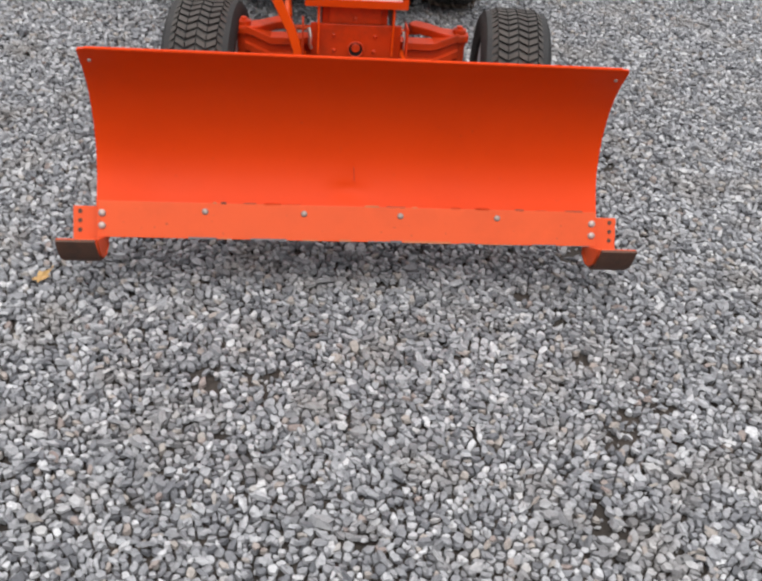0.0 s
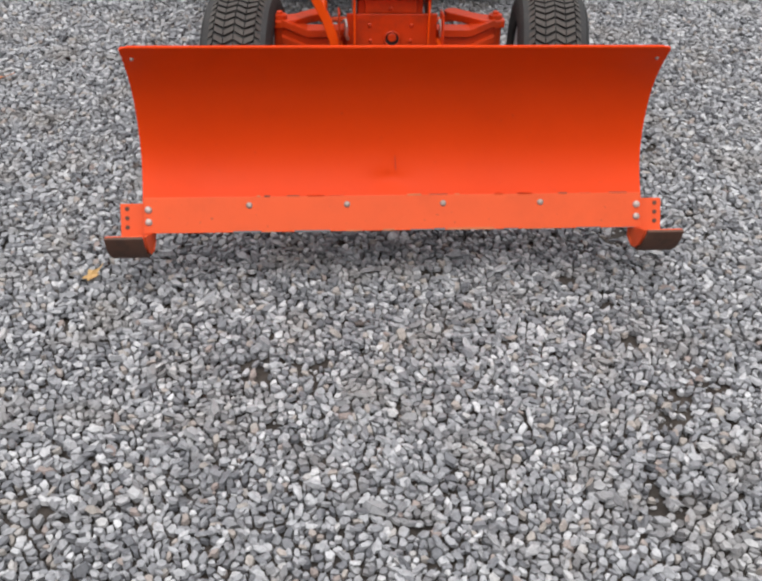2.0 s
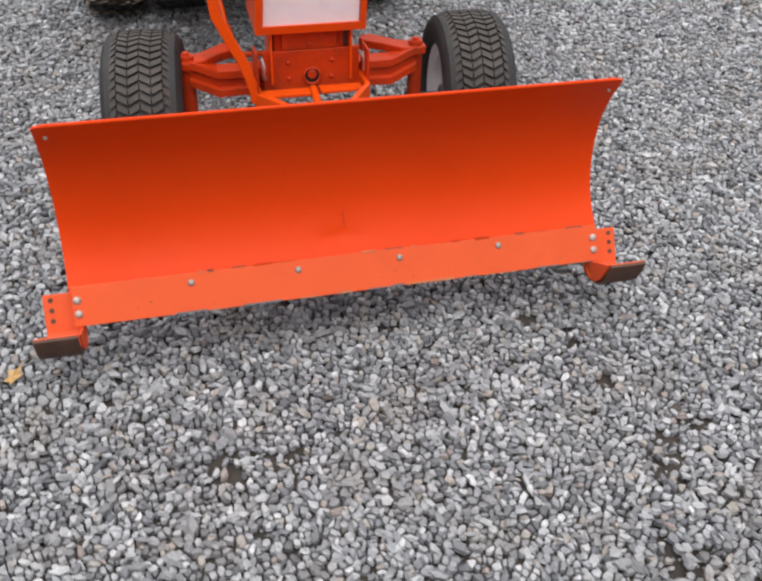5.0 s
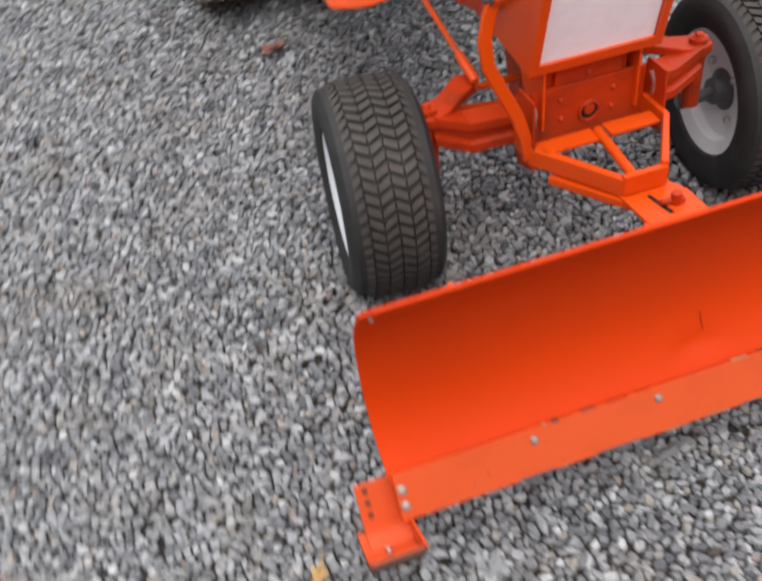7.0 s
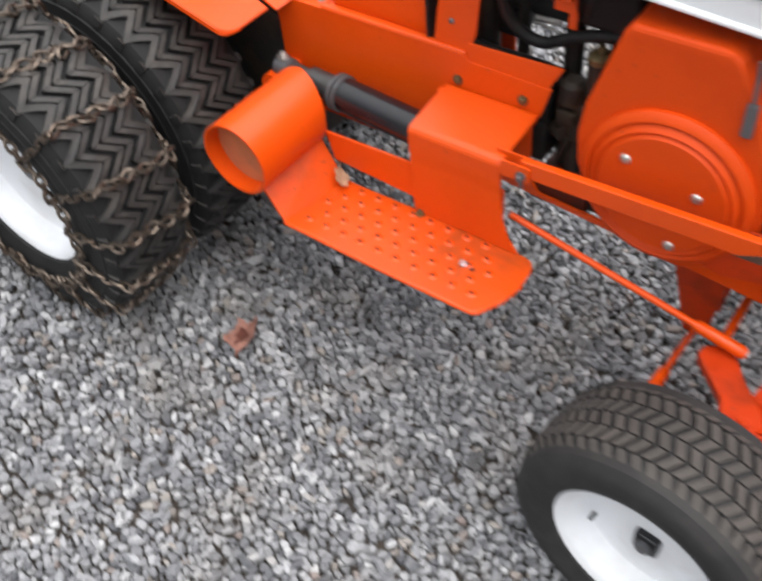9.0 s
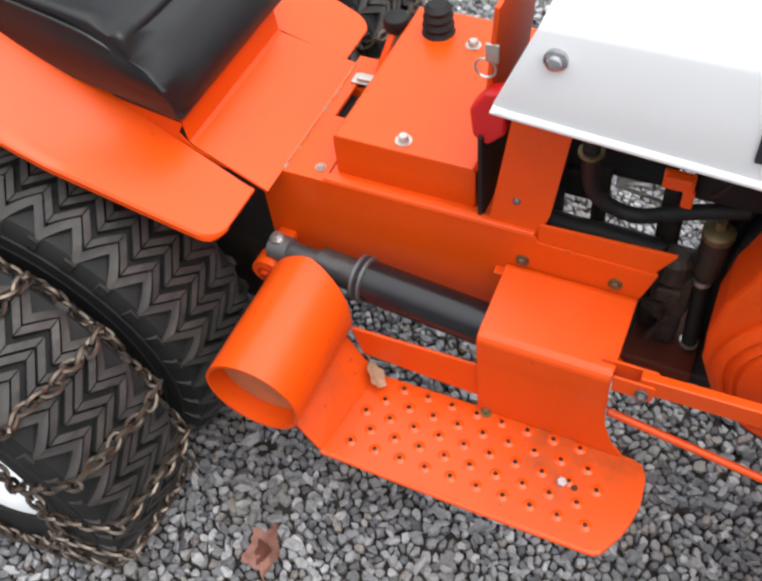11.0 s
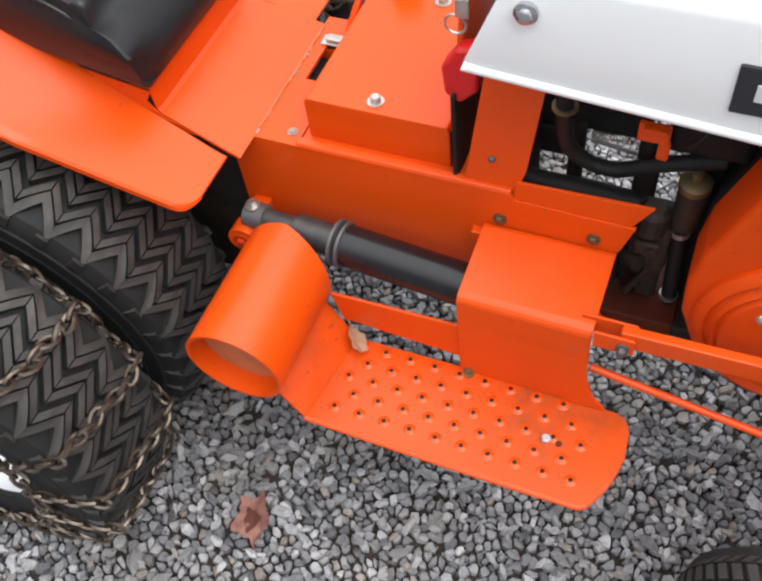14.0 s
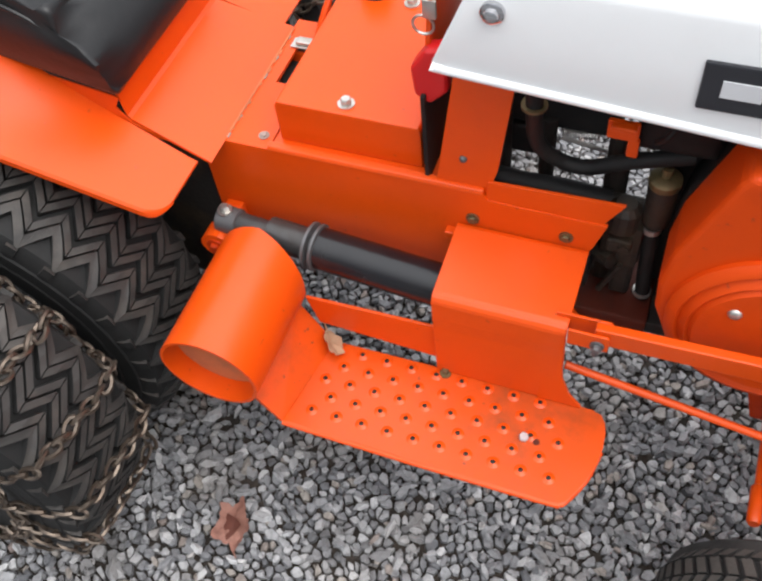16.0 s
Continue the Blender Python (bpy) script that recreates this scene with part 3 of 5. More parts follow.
# dash support plate between frame and hood
part("support_plate", prism([(0.640, 0.425), (0.582, 0.425), (0.566, 0.48), (0.544, 0.655), (0.606, 0.655)], "x", -0.0685, -0.0640, 0.001), ORANGE, tractor)
part("support_plate", prism([(0.642, 0.453), (0.576, 0.453), (0.560, 0.50), (0.538, 0.66), (0.610, 0.66)], "x", 0.106, 0.111, 0.001), ORANGE, tractor)
for v, w in ((0.601, 0.504), (0.585, 0.622)):
    carriage_bolt("screw", (-0.0685, v + 0.003, w - 0.012), (-1, 0, 0), 0.0045, tractor, GREY_STEEL)
part("dash_panel", prism([(0.652, 0.50), (0.658, 0.50), (0.640, 0.72), (0.634, 0.72)], "x", -0.05, 0.09, 0.002), ORANGE, tractor)
part("choke_tab", prism([(0.622, 0.632), (0.645, 0.625), (0.662, 0.600), (0.659, 0.565), (0.642, 0.555), (0.622, 0.575)], "x", -0.062, -0.040, 0.006, 3), RED, tractor, "red plastic flap")
part("key_ring", joined(rod([(-0.05 + 0.0, 0.648 + 0.011 * math.cos(a), 0.648 + 0.011 * math.sin(a)) for a in np.linspace(0, 6.2, 18)], 0.0016, 6), box((-0.052, 0.634, 0.657), (-0.048, 0.648, 0.678), 0.001)), STEEL, tractor, "key on a small steel ring", True)

# hood: side walls with a slight draw-in, rounded shoulders, crowned top
half = [(0.1265, 0.0), (0.1285, 0.007), (0.1270, 0.05), (0.1245, 0.096), (0.1230, 0.1015), (0.1195, 0.1055), (0.114, 0.1075), (0.05, 0.1125), (0.0, 0.114)]
outer = [(-a, c) for a, c in half] + [(a, c) for a, c in half[-2::-1]]
inner = [(a * 0.975, c - 0.004) for a, c in outer][::-1]
bm = bmesh.new()
rows = []
stations = [(0.622, 0.008, 0.992), (0.618, 0.0025, 1.0), (0.608, 0.0, 1.0), (0.3, 0.0, 1.0), (0.0, 0.0, 1.0), (-0.10, 0.0, 1.0), (-0.14, 0.0, 0.97), (-0.155, 0.0, 0.93)]
for v, lift, k in stations:
    row = []
    for a, c in outer + inner:
        low = 0.652 - 0.070 * (0.62 - v)
        w = low + (0.766 - low) * c / 0.114 + lift * max(0.0, 1 - c / 0.03)
        row.append(bm.verts.new((TC + a * k, v - (0.42 * (w - 0.652) if v > 0.5 else 0.0), w)))
    rows.append(row)
n = len(rows[0])
for a, c in zip(rows, rows[1:]):
    for k in range(n):
        bm.faces.new((a[k], a[(k + 1) % n], c[(k + 1) % n], c[k]))
bm.faces.new(rows[0])
bm.faces.new(rows[-1][::-1])
hood = part("hood", bm, HOOD_WHITE, tractor, "glossy off-white sheet metal hood", True)
for sgn in (-1, 1):
    lip_path = curve([(TC + sgn * 0.1272, 0.6120, 0.6600), (TC + sgn * 0.1275, 0.6050, 0.6550), (TC + sgn * 0.1275, 0.590, 0.6526), (TC + sgn * 0.1275, 0.25, 0.6285), (TC + sgn * 0.1275, -0.10, 0.604)], 5)
    part("hood_lip", rod(lip_path, [0.001 + 0.0040 * min(1.0, k / 6) for k in range(len(lip_path))], 10), HOOD_WHITE, hood, smooth=True)
front_cap = prism([(-0.11, 0.655), (-0.11, 0.535), (-0.10, 0.522), (-0.035, 0.522), (-0.020, 0.53), (-0.015, 0.55), (-0.015, 0.655)], "x", TC - 0.127, TC - 0.118, 0.003)
front_cap2 = prism([(-0.11, 0.655), (-0.11, 0.535), (-0.10, 0.522), (-0.035, 0.522), (-0.020, 0.53), (-0.015, 0.55), (-0.015, 0.655)], "x", TC + 0.118, TC + 0.127, 0.003)
part("hood_ear", front_cap, HOOD_WHITE, hood)
part("hood_ear", front_cap2, HOOD_WHITE, hood)
hood_bolt = part("bolt", joined(lathe([(0, 0.011), (0.004, 0.011), (0.006, 0.008)], 16), lathe([(0.006, 0.0075), (0.010, 0.007), (0.012, 0.004)], 12)), CHROME, hood, "chrome acorn bolt", True, Matrix.Translation((TC - 0.1258, 0.562, 0.725)) @ Matrix.Rotation(radians(180), 4, "Z"))
BADGE_TURN = Matrix.Translation((TC - 0.1276, 0.0, 0.687)) @ Matrix.Rotation(radians(3.0), 4, "Y")
badge = part("badge", box((-0.003, 0.030, -0.024), (0.003, 0.385, 0.024), 0.002), BADGE, hood, "black name badge with silver bars", m=BADGE_TURN)
for k in range(8):
    v1 = 0.368 - k * 0.0405
    part("badge_bar", box((-0.0040, v1 - 0.033, -0.0085), (-0.0025, v1, 0.0085), 0.0005), BADGE_WHITE, badge, m=BADGE_TURN.copy())

# grille housing, leaning forward, with a plain white panel
LEAN_F = 0.235


def lean(v, w):
    return v - (w - 0.24) * LEAN_F


shell = bmesh.new()
outline = [(TC - 0.112, 0.66), (TC - 0.120, 0.236), (TC + 0.122, 0.236), (TC + 0.114, 0.66)]
front = [shell.verts.new((u, lean(-0.050, w), w)) for u, w in outline]
back = [shell.verts.new((u, 0.088, w + (0.02 if w < 0.3 else 0))) for u, w in outline]
n = len(outline)
for k in range(n):
    shell.faces.new((front[k], front[(k + 1) % n], back[(k + 1) % n], back[k]))
inset = [(TC - 0.096, 0.645), (TC - 0.104, 0.254), (TC + 0.109, 0.254), (TC + 0.100, 0.645)]
lip = [shell.verts.new((u, lean(-0.050, w), w)) for u, w in inset]
deep = [shell.verts.new((u, lean(-0.030, w), w)) for u, w in inset]
for k in range(n):
    shell.faces.new((front[k], lip[k], lip[(k + 1) % n], front[(k + 1) % n]))
    shell.faces.new((lip[k], deep[k], deep[(k + 1) % n], lip[(k + 1) % n]))
shell.faces.new(back)
shell.faces.new(deep)
bevelled(shell, 0.004, 2, 50)
grille = part("grille_housing", shell, ORANGE, tractor, "orange grille surround")
white = bmesh.new()
face = [white.verts.new((TC + (u - TC) * 0.985, lean(-0.042, w), w)) for u, w in inset]
rear = [white.verts.new((TC + (u - TC) * 0.985, lean(-0.032, w), w)) for u, w in inset]
for k in range(n):
    white.faces.new((face[k], face[(k + 1) % n], rear[(k + 1) % n], rear[k]))
white.faces.new(face)
white.faces.new(rear)
part("grille_panel", white, PANEL, grille, "plain white panel")

# front axle block, face plate and beams
part("axle_block", box((TC - 0.078, -0.021, 0.10), (TC + 0.078, 0.07, 0.232), 0.004), DARK_ORANGE, tractor, "orange front axle carrier")
part("carrier_plate", box((TC - 0.105, -0.030, 0.085), (TC + 0.112, -0.022, 0.192), 0.003), DARK_ORANGE, tractor)
part("carrier_neck", box((TC - 0.062, -0.029, 0.193), (TC + 0.062, -0.022, 0.236), 0.003), DARK_ORANGE, tractor)
PIVOT_TURN = Matrix.Translation((TC + 0.004, -0.0302, 0.132)) @ Matrix.Rotation(radians(-90), 4, "Z")
pivot = part("pivot_collar", lathe([(0.0, 0.0205), (0.005, 0.0200), (0.006, 0.0185), (0.005, 0.0165), (0.0, 0.0160)], 24, closed=True), DARK_ORANGE, tractor, "grimy orange axle pivot collar", True, PIVOT_TURN)
# closed black disc paints the dark inside of the bore
part("bore_shade_disc", lathe([(0.0004, 0.0165), (0.0012, 0.0165)], 20), TYRE_DARK, pivot, "flat black disc for the shade in the bore", m=PIVOT_TURN)
part("pivot_pin", joined(lathe([(0.0012, 0.0105), (0.0045, 0.0105), (0.0055, 0.0085)], 18)), DARK_ORANGE, pivot, m=PIVOT_TURN @ Matrix.Translation((0, 0, 0.004)))
for u, w in ((TC, 0.205), (TC - 0.05, 0.165), (TC + 0.05, 0.165), (TC - 0.048, 0.128), (TC + 0.048, 0.128)):
    carriage_bolt("bolt", (u, -0.0295 if w > 0.2 else -0.0305, w), (0, -1, 0), 0.005, tractor, DARK_ORANGE)
for sgn in (-1, 1):
    def X(u):
        return TC + sgn * u
    beam = bmesh.new()
    rings = []
    for u, w, h, v, d in ((0.085, 0.128, 0.052, 0.012, 0.05), (0.13, 0.118, 0.056, 0.016, 0.05), (0.20, 0.112, 0.060, 0.03, 0.05), (0.262, 0.135, 0.056, 0.04, 0.044)):
        rings.append([beam.verts.new((X(u), v + a * d / 2, w + b * h / 2)) for a, b in ((-1, -1), (-1, -0.45), (-0.62, -0.3), (-0.62, 0.3), (-1, 0.45), (-1, 1), (1, 1), (1, -1))])
    for a, b in zip(rings, rings[1:]):
        for k in range(8):
            beam.faces.new((a[k], a[(k + 1) % 8], b[(k + 1) % 8], b[k]))
    beam.faces.new(rings[0])
    beam.faces.new(rings[-1])
    bevelled(beam, 0.003, 2, 35)
    part("axle_beam", beam, DARK_ORANGE, tractor, "orange channel axle beam")
    arm = [(X(u), v) for u, v in ((0.262, 0.018), (0.288, 0.030), (0.290, 0.058), (0.270, 0.074), (0.232, 0.088), (0.200, 0.120), (0.178, 0.142), (0.160, 0.140), (0.146, 0.120), (0.152, 0.098), (0.190, 0.070), (0.226, 0.034))]
    part("steering_arm", joined(prism(arm, "z", 0.140, 0.160, 0.004), rod([(X(0.266), 0.045, 0.03), (X(0.266), 0.045, 0.170)], 0.017, 14)), DARK_ORANGE, tractor, "cast orange steering arm")
    part("spindle", rod([(X(0.262), 0.06, 0.03), (X(0.275), 0.085, 0.008), (X(0.41), 0.095, 0.007)], [0.016, 0.014, 0.011], 12), GREY_STEEL, tractor, smooth=True)
    hexbolt("bolt", (X(0.266), 0.045, 0.170), (0, 0, 1), 0.008, 0.008, DARK_ORANGE, tractor)
part("tie_rod", rod([(TC - 0.17, 0.125, 0.134), (TC + 0.17, 0.125, 0.134)], 0.007, 8), ORANGE, tractor)

# ---- wheels ----


def tyre_mesh(R, width, rim_r, sides=64):
    w = width / 2
    prof = [(-w * 0.72, rim_r), (-w * 0.90, rim_r + 0.008), (-w * 1.0, rim_r + (R - rim_r) * 0.42), (-w * 0.990, rim_r + (R - rim_r) * 0.66), (-w * 0.945, R - 0.018), (-w * 0.86, R - 0.008), (-w * 0.4, R - 0.004), (0, R - 0.003)]
    if R > 0.25:
        # moulded ridges round the sidewall of the large tyres
        prof[4:4] = [(-w * 0.988, R - 0.040), (-w * 1.010, R - 0.0385), (-w * 1.010, R - 0.0345), (-w * 0.980, R - 0.033)]
        prof[3:3] = [(-w * 1.0, R - 0.066), (-w * 1.018, R - 0.064), (-w * 1.018, R - 0.060), (-w * 0.998, R - 0.058)]
    prof = prof + [(-a, r) for a, r in prof[-2::-1]]
    return lathe(prof, sides, closed=True)


def on_tyre(u, ang, r):
    return Vector((u, r * math.cos(ang), r * math.sin(ang)))


def block(bm, corners, R0, R1):
    """A tread block from corners (u, angle), standing from radius R0 to R1, a little narrower on top."""
    cu = sum(c[0] for c in corners) / len(corners)
    ca = sum(c[1] for c in corners) / len(corners)
    lo = [bm.verts.new(on_tyre(u, a, R0(u))) for u, a in corners]
    hi = [bm.verts.new(on_tyre(cu + (u - cu) * 0.9, ca + (a - ca) * 0.9, R1(u))) for u, a in corners]
    n = len(corners)
    bm.faces.new(hi)
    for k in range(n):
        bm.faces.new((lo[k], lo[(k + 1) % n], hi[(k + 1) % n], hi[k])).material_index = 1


def turf_tread(R, width):
    """Rows of slanted bars that meet in chevrons, five rows round the tyre."""
    bm = bmesh.new()
    crown = lambda u: R - 0.003 - 0.9 * max(0, abs(u) - width * 0.20) ** 2 / (width * 0.5)
    top = lambda u: crown(u) + 0.006
    base = lambda u: crown(u) - 0.006
    rows, n = 6, 60
    cw = width * 0.84 / rows
    step = 2 * math.pi / n
    for c in range(rows):
        u0, u1 = -width * 0.42 + c * cw + 0.0002, -width * 0.42 + (c + 1) * cw - 0.0002
        tilt = 0.31 * step * (1 if c % 2 else -1)
        for k in range(n):
            a = k * step + (0.5 * step if c in (0, rows - 1) else 0)
            h = 0.345 * step
            block(bm, [(u0, a - h - tilt), (u1, a - h + tilt), (u1, a + h + tilt), (u0, a + h - tilt)], base, top)
    return bm


def zigzag_tread(R, width):
    """Four zigzag ribs round the tyre cut by sipes, with hooked lugs and open pockets along the shoulders."""
    bm = bmesh.new()
    k = width / 0.2
    crown = lambda u: R - 0.003 - 0.8 * max(0, abs(u) - width * 0.22) ** 2 / (width * 0.5)
    top = lambda u: crown(u) + 0.010
    base = lambda u: crown(u) - 0.010
    n = 34
    step = 2 * math.pi / n
    amp, half = 0.0198 * k, 0.0088 * k
    for u0 in (-0.0430 * k, -0.0112 * k, 0.0112 * k, 0.0430 * k):
        # every arm of the zigzag is a block of its own, parted from the next by a thin sipe
        for i in range(2 * n):
            u_a, u_b = (u0 + amp, u0 - amp) if i % 2 else (u0 - amp, u0 + amp)
            rows = []
            for t in (0.03, 0.5, 0.97):
                a, u = (i + t) * step / 2, u_a + (u_b - u_a) * t
                rows.append([bm.verts.new(on_tyre(x, a, r)) for x, r in ((u - half, base(u)), (u - half * 0.92, top(u)), (u + half * 0.92, top(u)), (u + half, base(u)))])
            for p, q in zip(rows, rows[1:]):
                for c in range(3):
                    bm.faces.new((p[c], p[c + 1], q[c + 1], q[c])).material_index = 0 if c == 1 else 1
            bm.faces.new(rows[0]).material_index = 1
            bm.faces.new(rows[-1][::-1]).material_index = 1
    for sgn in (-1, 1):
        # the outermost rib keeps its width along the zigzag, so that each bay of it holds an open pocket
        lines = []
        for i in range(20 * n):
            a = i * step / 20
            wave = abs((i % 20) / 5 - 2) - 1
            wave = -wave if sgn > 0 else wave
            u_in = (0.0545 + 0.0198 * wave) * k
            u_out = min(u_in + 0.0215 * k, 0.0925 * k)
            lines.append([bm.verts.new(on_tyre(sgn * u, a, r)) for u, r in ((u_in, base(u_in)), (u_in + 0.001, top(u_in)), (u_out - 0.001, top(u_out) - 0.001), (u_out, base(u_out)))])
        for i in range(20 * n):
            p, q = lines[i], lines[(i + 1) % (20 * n)]
            for c in range(3):
                bm.faces.new((p[c], p[c + 1], q[c + 1], q[c])).material_index = 0 if c == 1 else 1
        w = width / 2
        for i in range(n):
            a = (i + (0.42 if sgn > 0 else 0.92)) * step
            lo, hi = [], []
            for u, r, half_a in ((0.92 * w, R - 0.0115, 0.165), (0.958 * w, R - 0.025, 0.16), (0.980 * w, R - 0.039, 0.13)):
                lo.append([bm.verts.new(on_tyre(sgn * (u - 0.010), a + c * step, r - 0.006)) for c in (-half_a, half_a)])
                hi.append([bm.verts.new(on_tyre(sgn * (u + (0.0035 if r > R - 0.030 else 0.0005)), a + c * step, r + 0.003)) for c in (-half_a + 0.02, half_a - 0.02)])
            for m in range(2):
                bm.faces.new((hi[m][0], hi[m][1], hi[m + 1][1], hi[m + 1][0])).material_index = 1
                bm.faces.new((lo[m][0], hi[m][0], hi[m + 1][0], lo[m + 1][0]))
                bm.faces.new((lo[m][1], lo[m + 1][1], hi[m + 1][1], hi[m][1]))
            bm.faces.new((lo[0][0], lo[0][1], hi[0][1], hi[0][0]))
            bm.faces.new((lo[2][0], hi[2][0], hi[2][1], lo[2][1]))
    return bm


def wheel(name, at, R, width, rim_r, tread, tyre_mat, tread_mat, label, face=-1, dish=0.02, inner=None, out=0.80):
    """A wheel about the x axis: rim disc with hub, tyre and tread as its parts. face: the side that shows the disc."""
    hub = empty(name, Matrix.Translation(at))
    hub.parent = tractor
    tagged(hub, label)
    w = width / 2
    f = face
    rim = [(f * w * out, rim_r + 0.010), (f * w * (out + 0.04), rim_r + 0.004), (f * w * out, rim_r - 0.006), (f * (w * out - 0.006), rim_r - 0.012), (f * (w * out - dish), rim_r - 0.020),
           (f * (w * out - dish - 0.004), rim_r * 0.62), (f * (w * out - dish + 0.006), rim_r * 0.40), (f * (w * out - dish + 0.004), rim_r * 0.10)]
    deep = f * (w * out - dish - 0.006) if inner is None else -f * inner
    back = [(deep, rim_r * 0.10), (deep - f * 0.002, rim_r * 0.7), (deep - f * 0.006, rim_r - 0.026), (-f * w * 0.70, rim_r - 0.022), (-f * w * 0.82, rim_r + 0.006), (-f * w * 0.80, rim_r + 0.010), (0, rim_r - 0.010)]
    part("rim", lathe(rim + back, 56, closed=True), WHITE, hub, "white painted steel rim", True)
    part("tyre", tyre_mesh(R, width, rim_r), tyre_mat, hub, smooth=True)
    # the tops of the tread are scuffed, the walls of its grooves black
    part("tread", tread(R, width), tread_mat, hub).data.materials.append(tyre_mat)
    return hub


FW = 0.089
for sgn in (-1, 1):
    hub = wheel("front_wheel", (-0.343 if sgn < 0 else 0.428, FW, 0.006), 0.201, 0.174, 0.122, turf_tread, TYRE, TURF, "white front wheel with a dusty turf tyre", sgn, 0.044, 0.034, 0.828)
    hub.matrix_basis = hub.matrix_basis @ Matrix.Rotation(radians(-6), 4, "Z")
    part("hub_cap", joined(box((0.0, -0.019, -0.019), (0.020, 0.019, 0.019), 0.007, 3), lathe([(0.018, 0.006), (0.024, 0.005)], 8)), BLACK_STEEL, hub, "black bearing cap", True, Matrix.Translation((sgn * 0.025, 0, 0)) @ Matrix.Rotation(0 if sgn > 0 else radians(180), 4, "Z"))
    part("inner_hub", joined(lathe([(0, 0.042), (0.006, 0.042), (0.010, 0.030), (0.030, 0.026), (0.034, 0.018)], 24)), GREY_STEEL, hub, "grimy inner hub", True, Matrix.Translation((-sgn * 0.032, 0, 0)) @ Matrix.Rotation(0 if sgn < 0 else radians(180), 4, "Z"))
    for k in range(4):
        a = radians(45 + 90 * k)
        hexbolt("lug_bolt", (-sgn * 0.036, 0.062 * math.cos(a), 0.062 * math.sin(a)), (-sgn, 0, 0), 0.008, 0.012, STEEL, hub, washer=False)
    part("valve", rod([(sgn * 0.028, 0.085, -0.03), (sgn * 0.042, 0.086, -0.031)], 0.003, 8), HOSE, hub)

RA = (1.245, 0.211)  # rear axle
RR = 0.280


def link(bm_list, p, d, up, size=0.009, wire=0.0029):
    """One oval chain link at p, its long way along d, lying in the plane of d and up."""
    d, up = d.normalized(), up.normalized()
    side = d.cross(up).normalized()
    bm = bmesh.new()
    rings = []
    for k in range(10):
        t = 2 * math.pi * k / 10
        c = p + d * (size * 1.32 * math.cos(t)) + up * (size * 0.72 * math.sin(t))
        outw = (d * (0.72 * math.cos(t)) + up * (1.32 * math.sin(t))).normalized()
        rings.append([bm.verts.new(c + (outw * math.cos(q) + side * math.sin(q)) * wire) for q in (0.0, 1.257, 2.513, 3.770, 5.027)])
    for k in range(10):
        a, b = rings[k], rings[(k + 1) % 10]
        for j in range(5):
            bm.faces.new((a[j], a[(j + 1) % 5], b[(j + 1) % 5], b[j]))
    bm_list.append(bm)


def chain_along(points, size=0.009, normal=None):
    """Links along a path, each turned a quarter from the last."""
    pts = [Vector(p) for p in points]
    bits, gap, walked, flip = [], size * 1.8, 0.0, 0
    for a, b in zip(pts, pts[1:]):
        seg = (b - a).length
        while walked < seg:
            p = a + (b - a) * (walked / seg)
            d = b - a
            nrm = normal(p)
            side = d.cross(nrm)
            way = (nrm + side * (1 / max(side.length, 1e-6)) * 1.0) if flip % 2 else (nrm - side * (1 / max(side.length, 1e-6)) * 1.0)
            link(bits, p, d, way, size)
            flip += 1
            walked += gap
        walked -= seg
    return joined(*bits)


def rear_wheel(name, x, label, chained, width, face):
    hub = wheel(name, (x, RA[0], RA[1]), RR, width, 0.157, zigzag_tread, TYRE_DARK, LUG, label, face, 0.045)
    part("hub_plate", lathe([(0, 0.05), (0.006, 0.05), (0.010, 0.03), (0.014, 0.026), (0.018, 0.02)], 24), GREY_STEEL, hub, smooth=True, m=Matrix.Translation((face * 0.012, 0, 0)) @ Matrix.Rotation(0 if face > 0 else radians(180), 4, "Z"))
    if chained:
        w = width / 2
        out = lambda p: Vector((0, p.y, p.z)).normalized() + Vector((p.x / w, 0, 0)) * (0.9 if abs(p.x) > w * 0.85 else 0.1)
        for k in range(17):
            a0 = radians(13 + 360 / 17 * k)
            rng = random.Random(40 + k)
            pts = []
            for i in range(19):
                s = -1 + 2 * i / 18
                u = s * (w + 0.012)
                r = RR + 0.012 - ((0.085 if s * face > 0 else 0.040) * max(0, abs(s) - 0.80) / 0.2) - 0.012 * abs(s) ** 3
                sag = 0.035 * math.sin(s * 2.2 + rng.uniform(-0.4, 0.4)) + rng.uniform(-0.008, 0.008)
                pts.append(on_tyre(max(-w - 0.010, min(w + 0.010, u)), a0 + sag, r))
            part("cross_chain", chain_along(pts, 0.0100, out), CHAIN_STEEL, hub, smooth=True)
        for sgn in (-1, 1):
            ring = [on_tyre(sgn * (w + 0.010), a, (0.198 if sgn == face else 0.240) + 0.008 * math.cos(17 * a)) for a in np.linspace(0, 2 * math.pi, 80)]
            part("side_chain", chain_along(ring, 0.0095, out), CHAIN_STEEL, hub, smooth=True)
    return hub


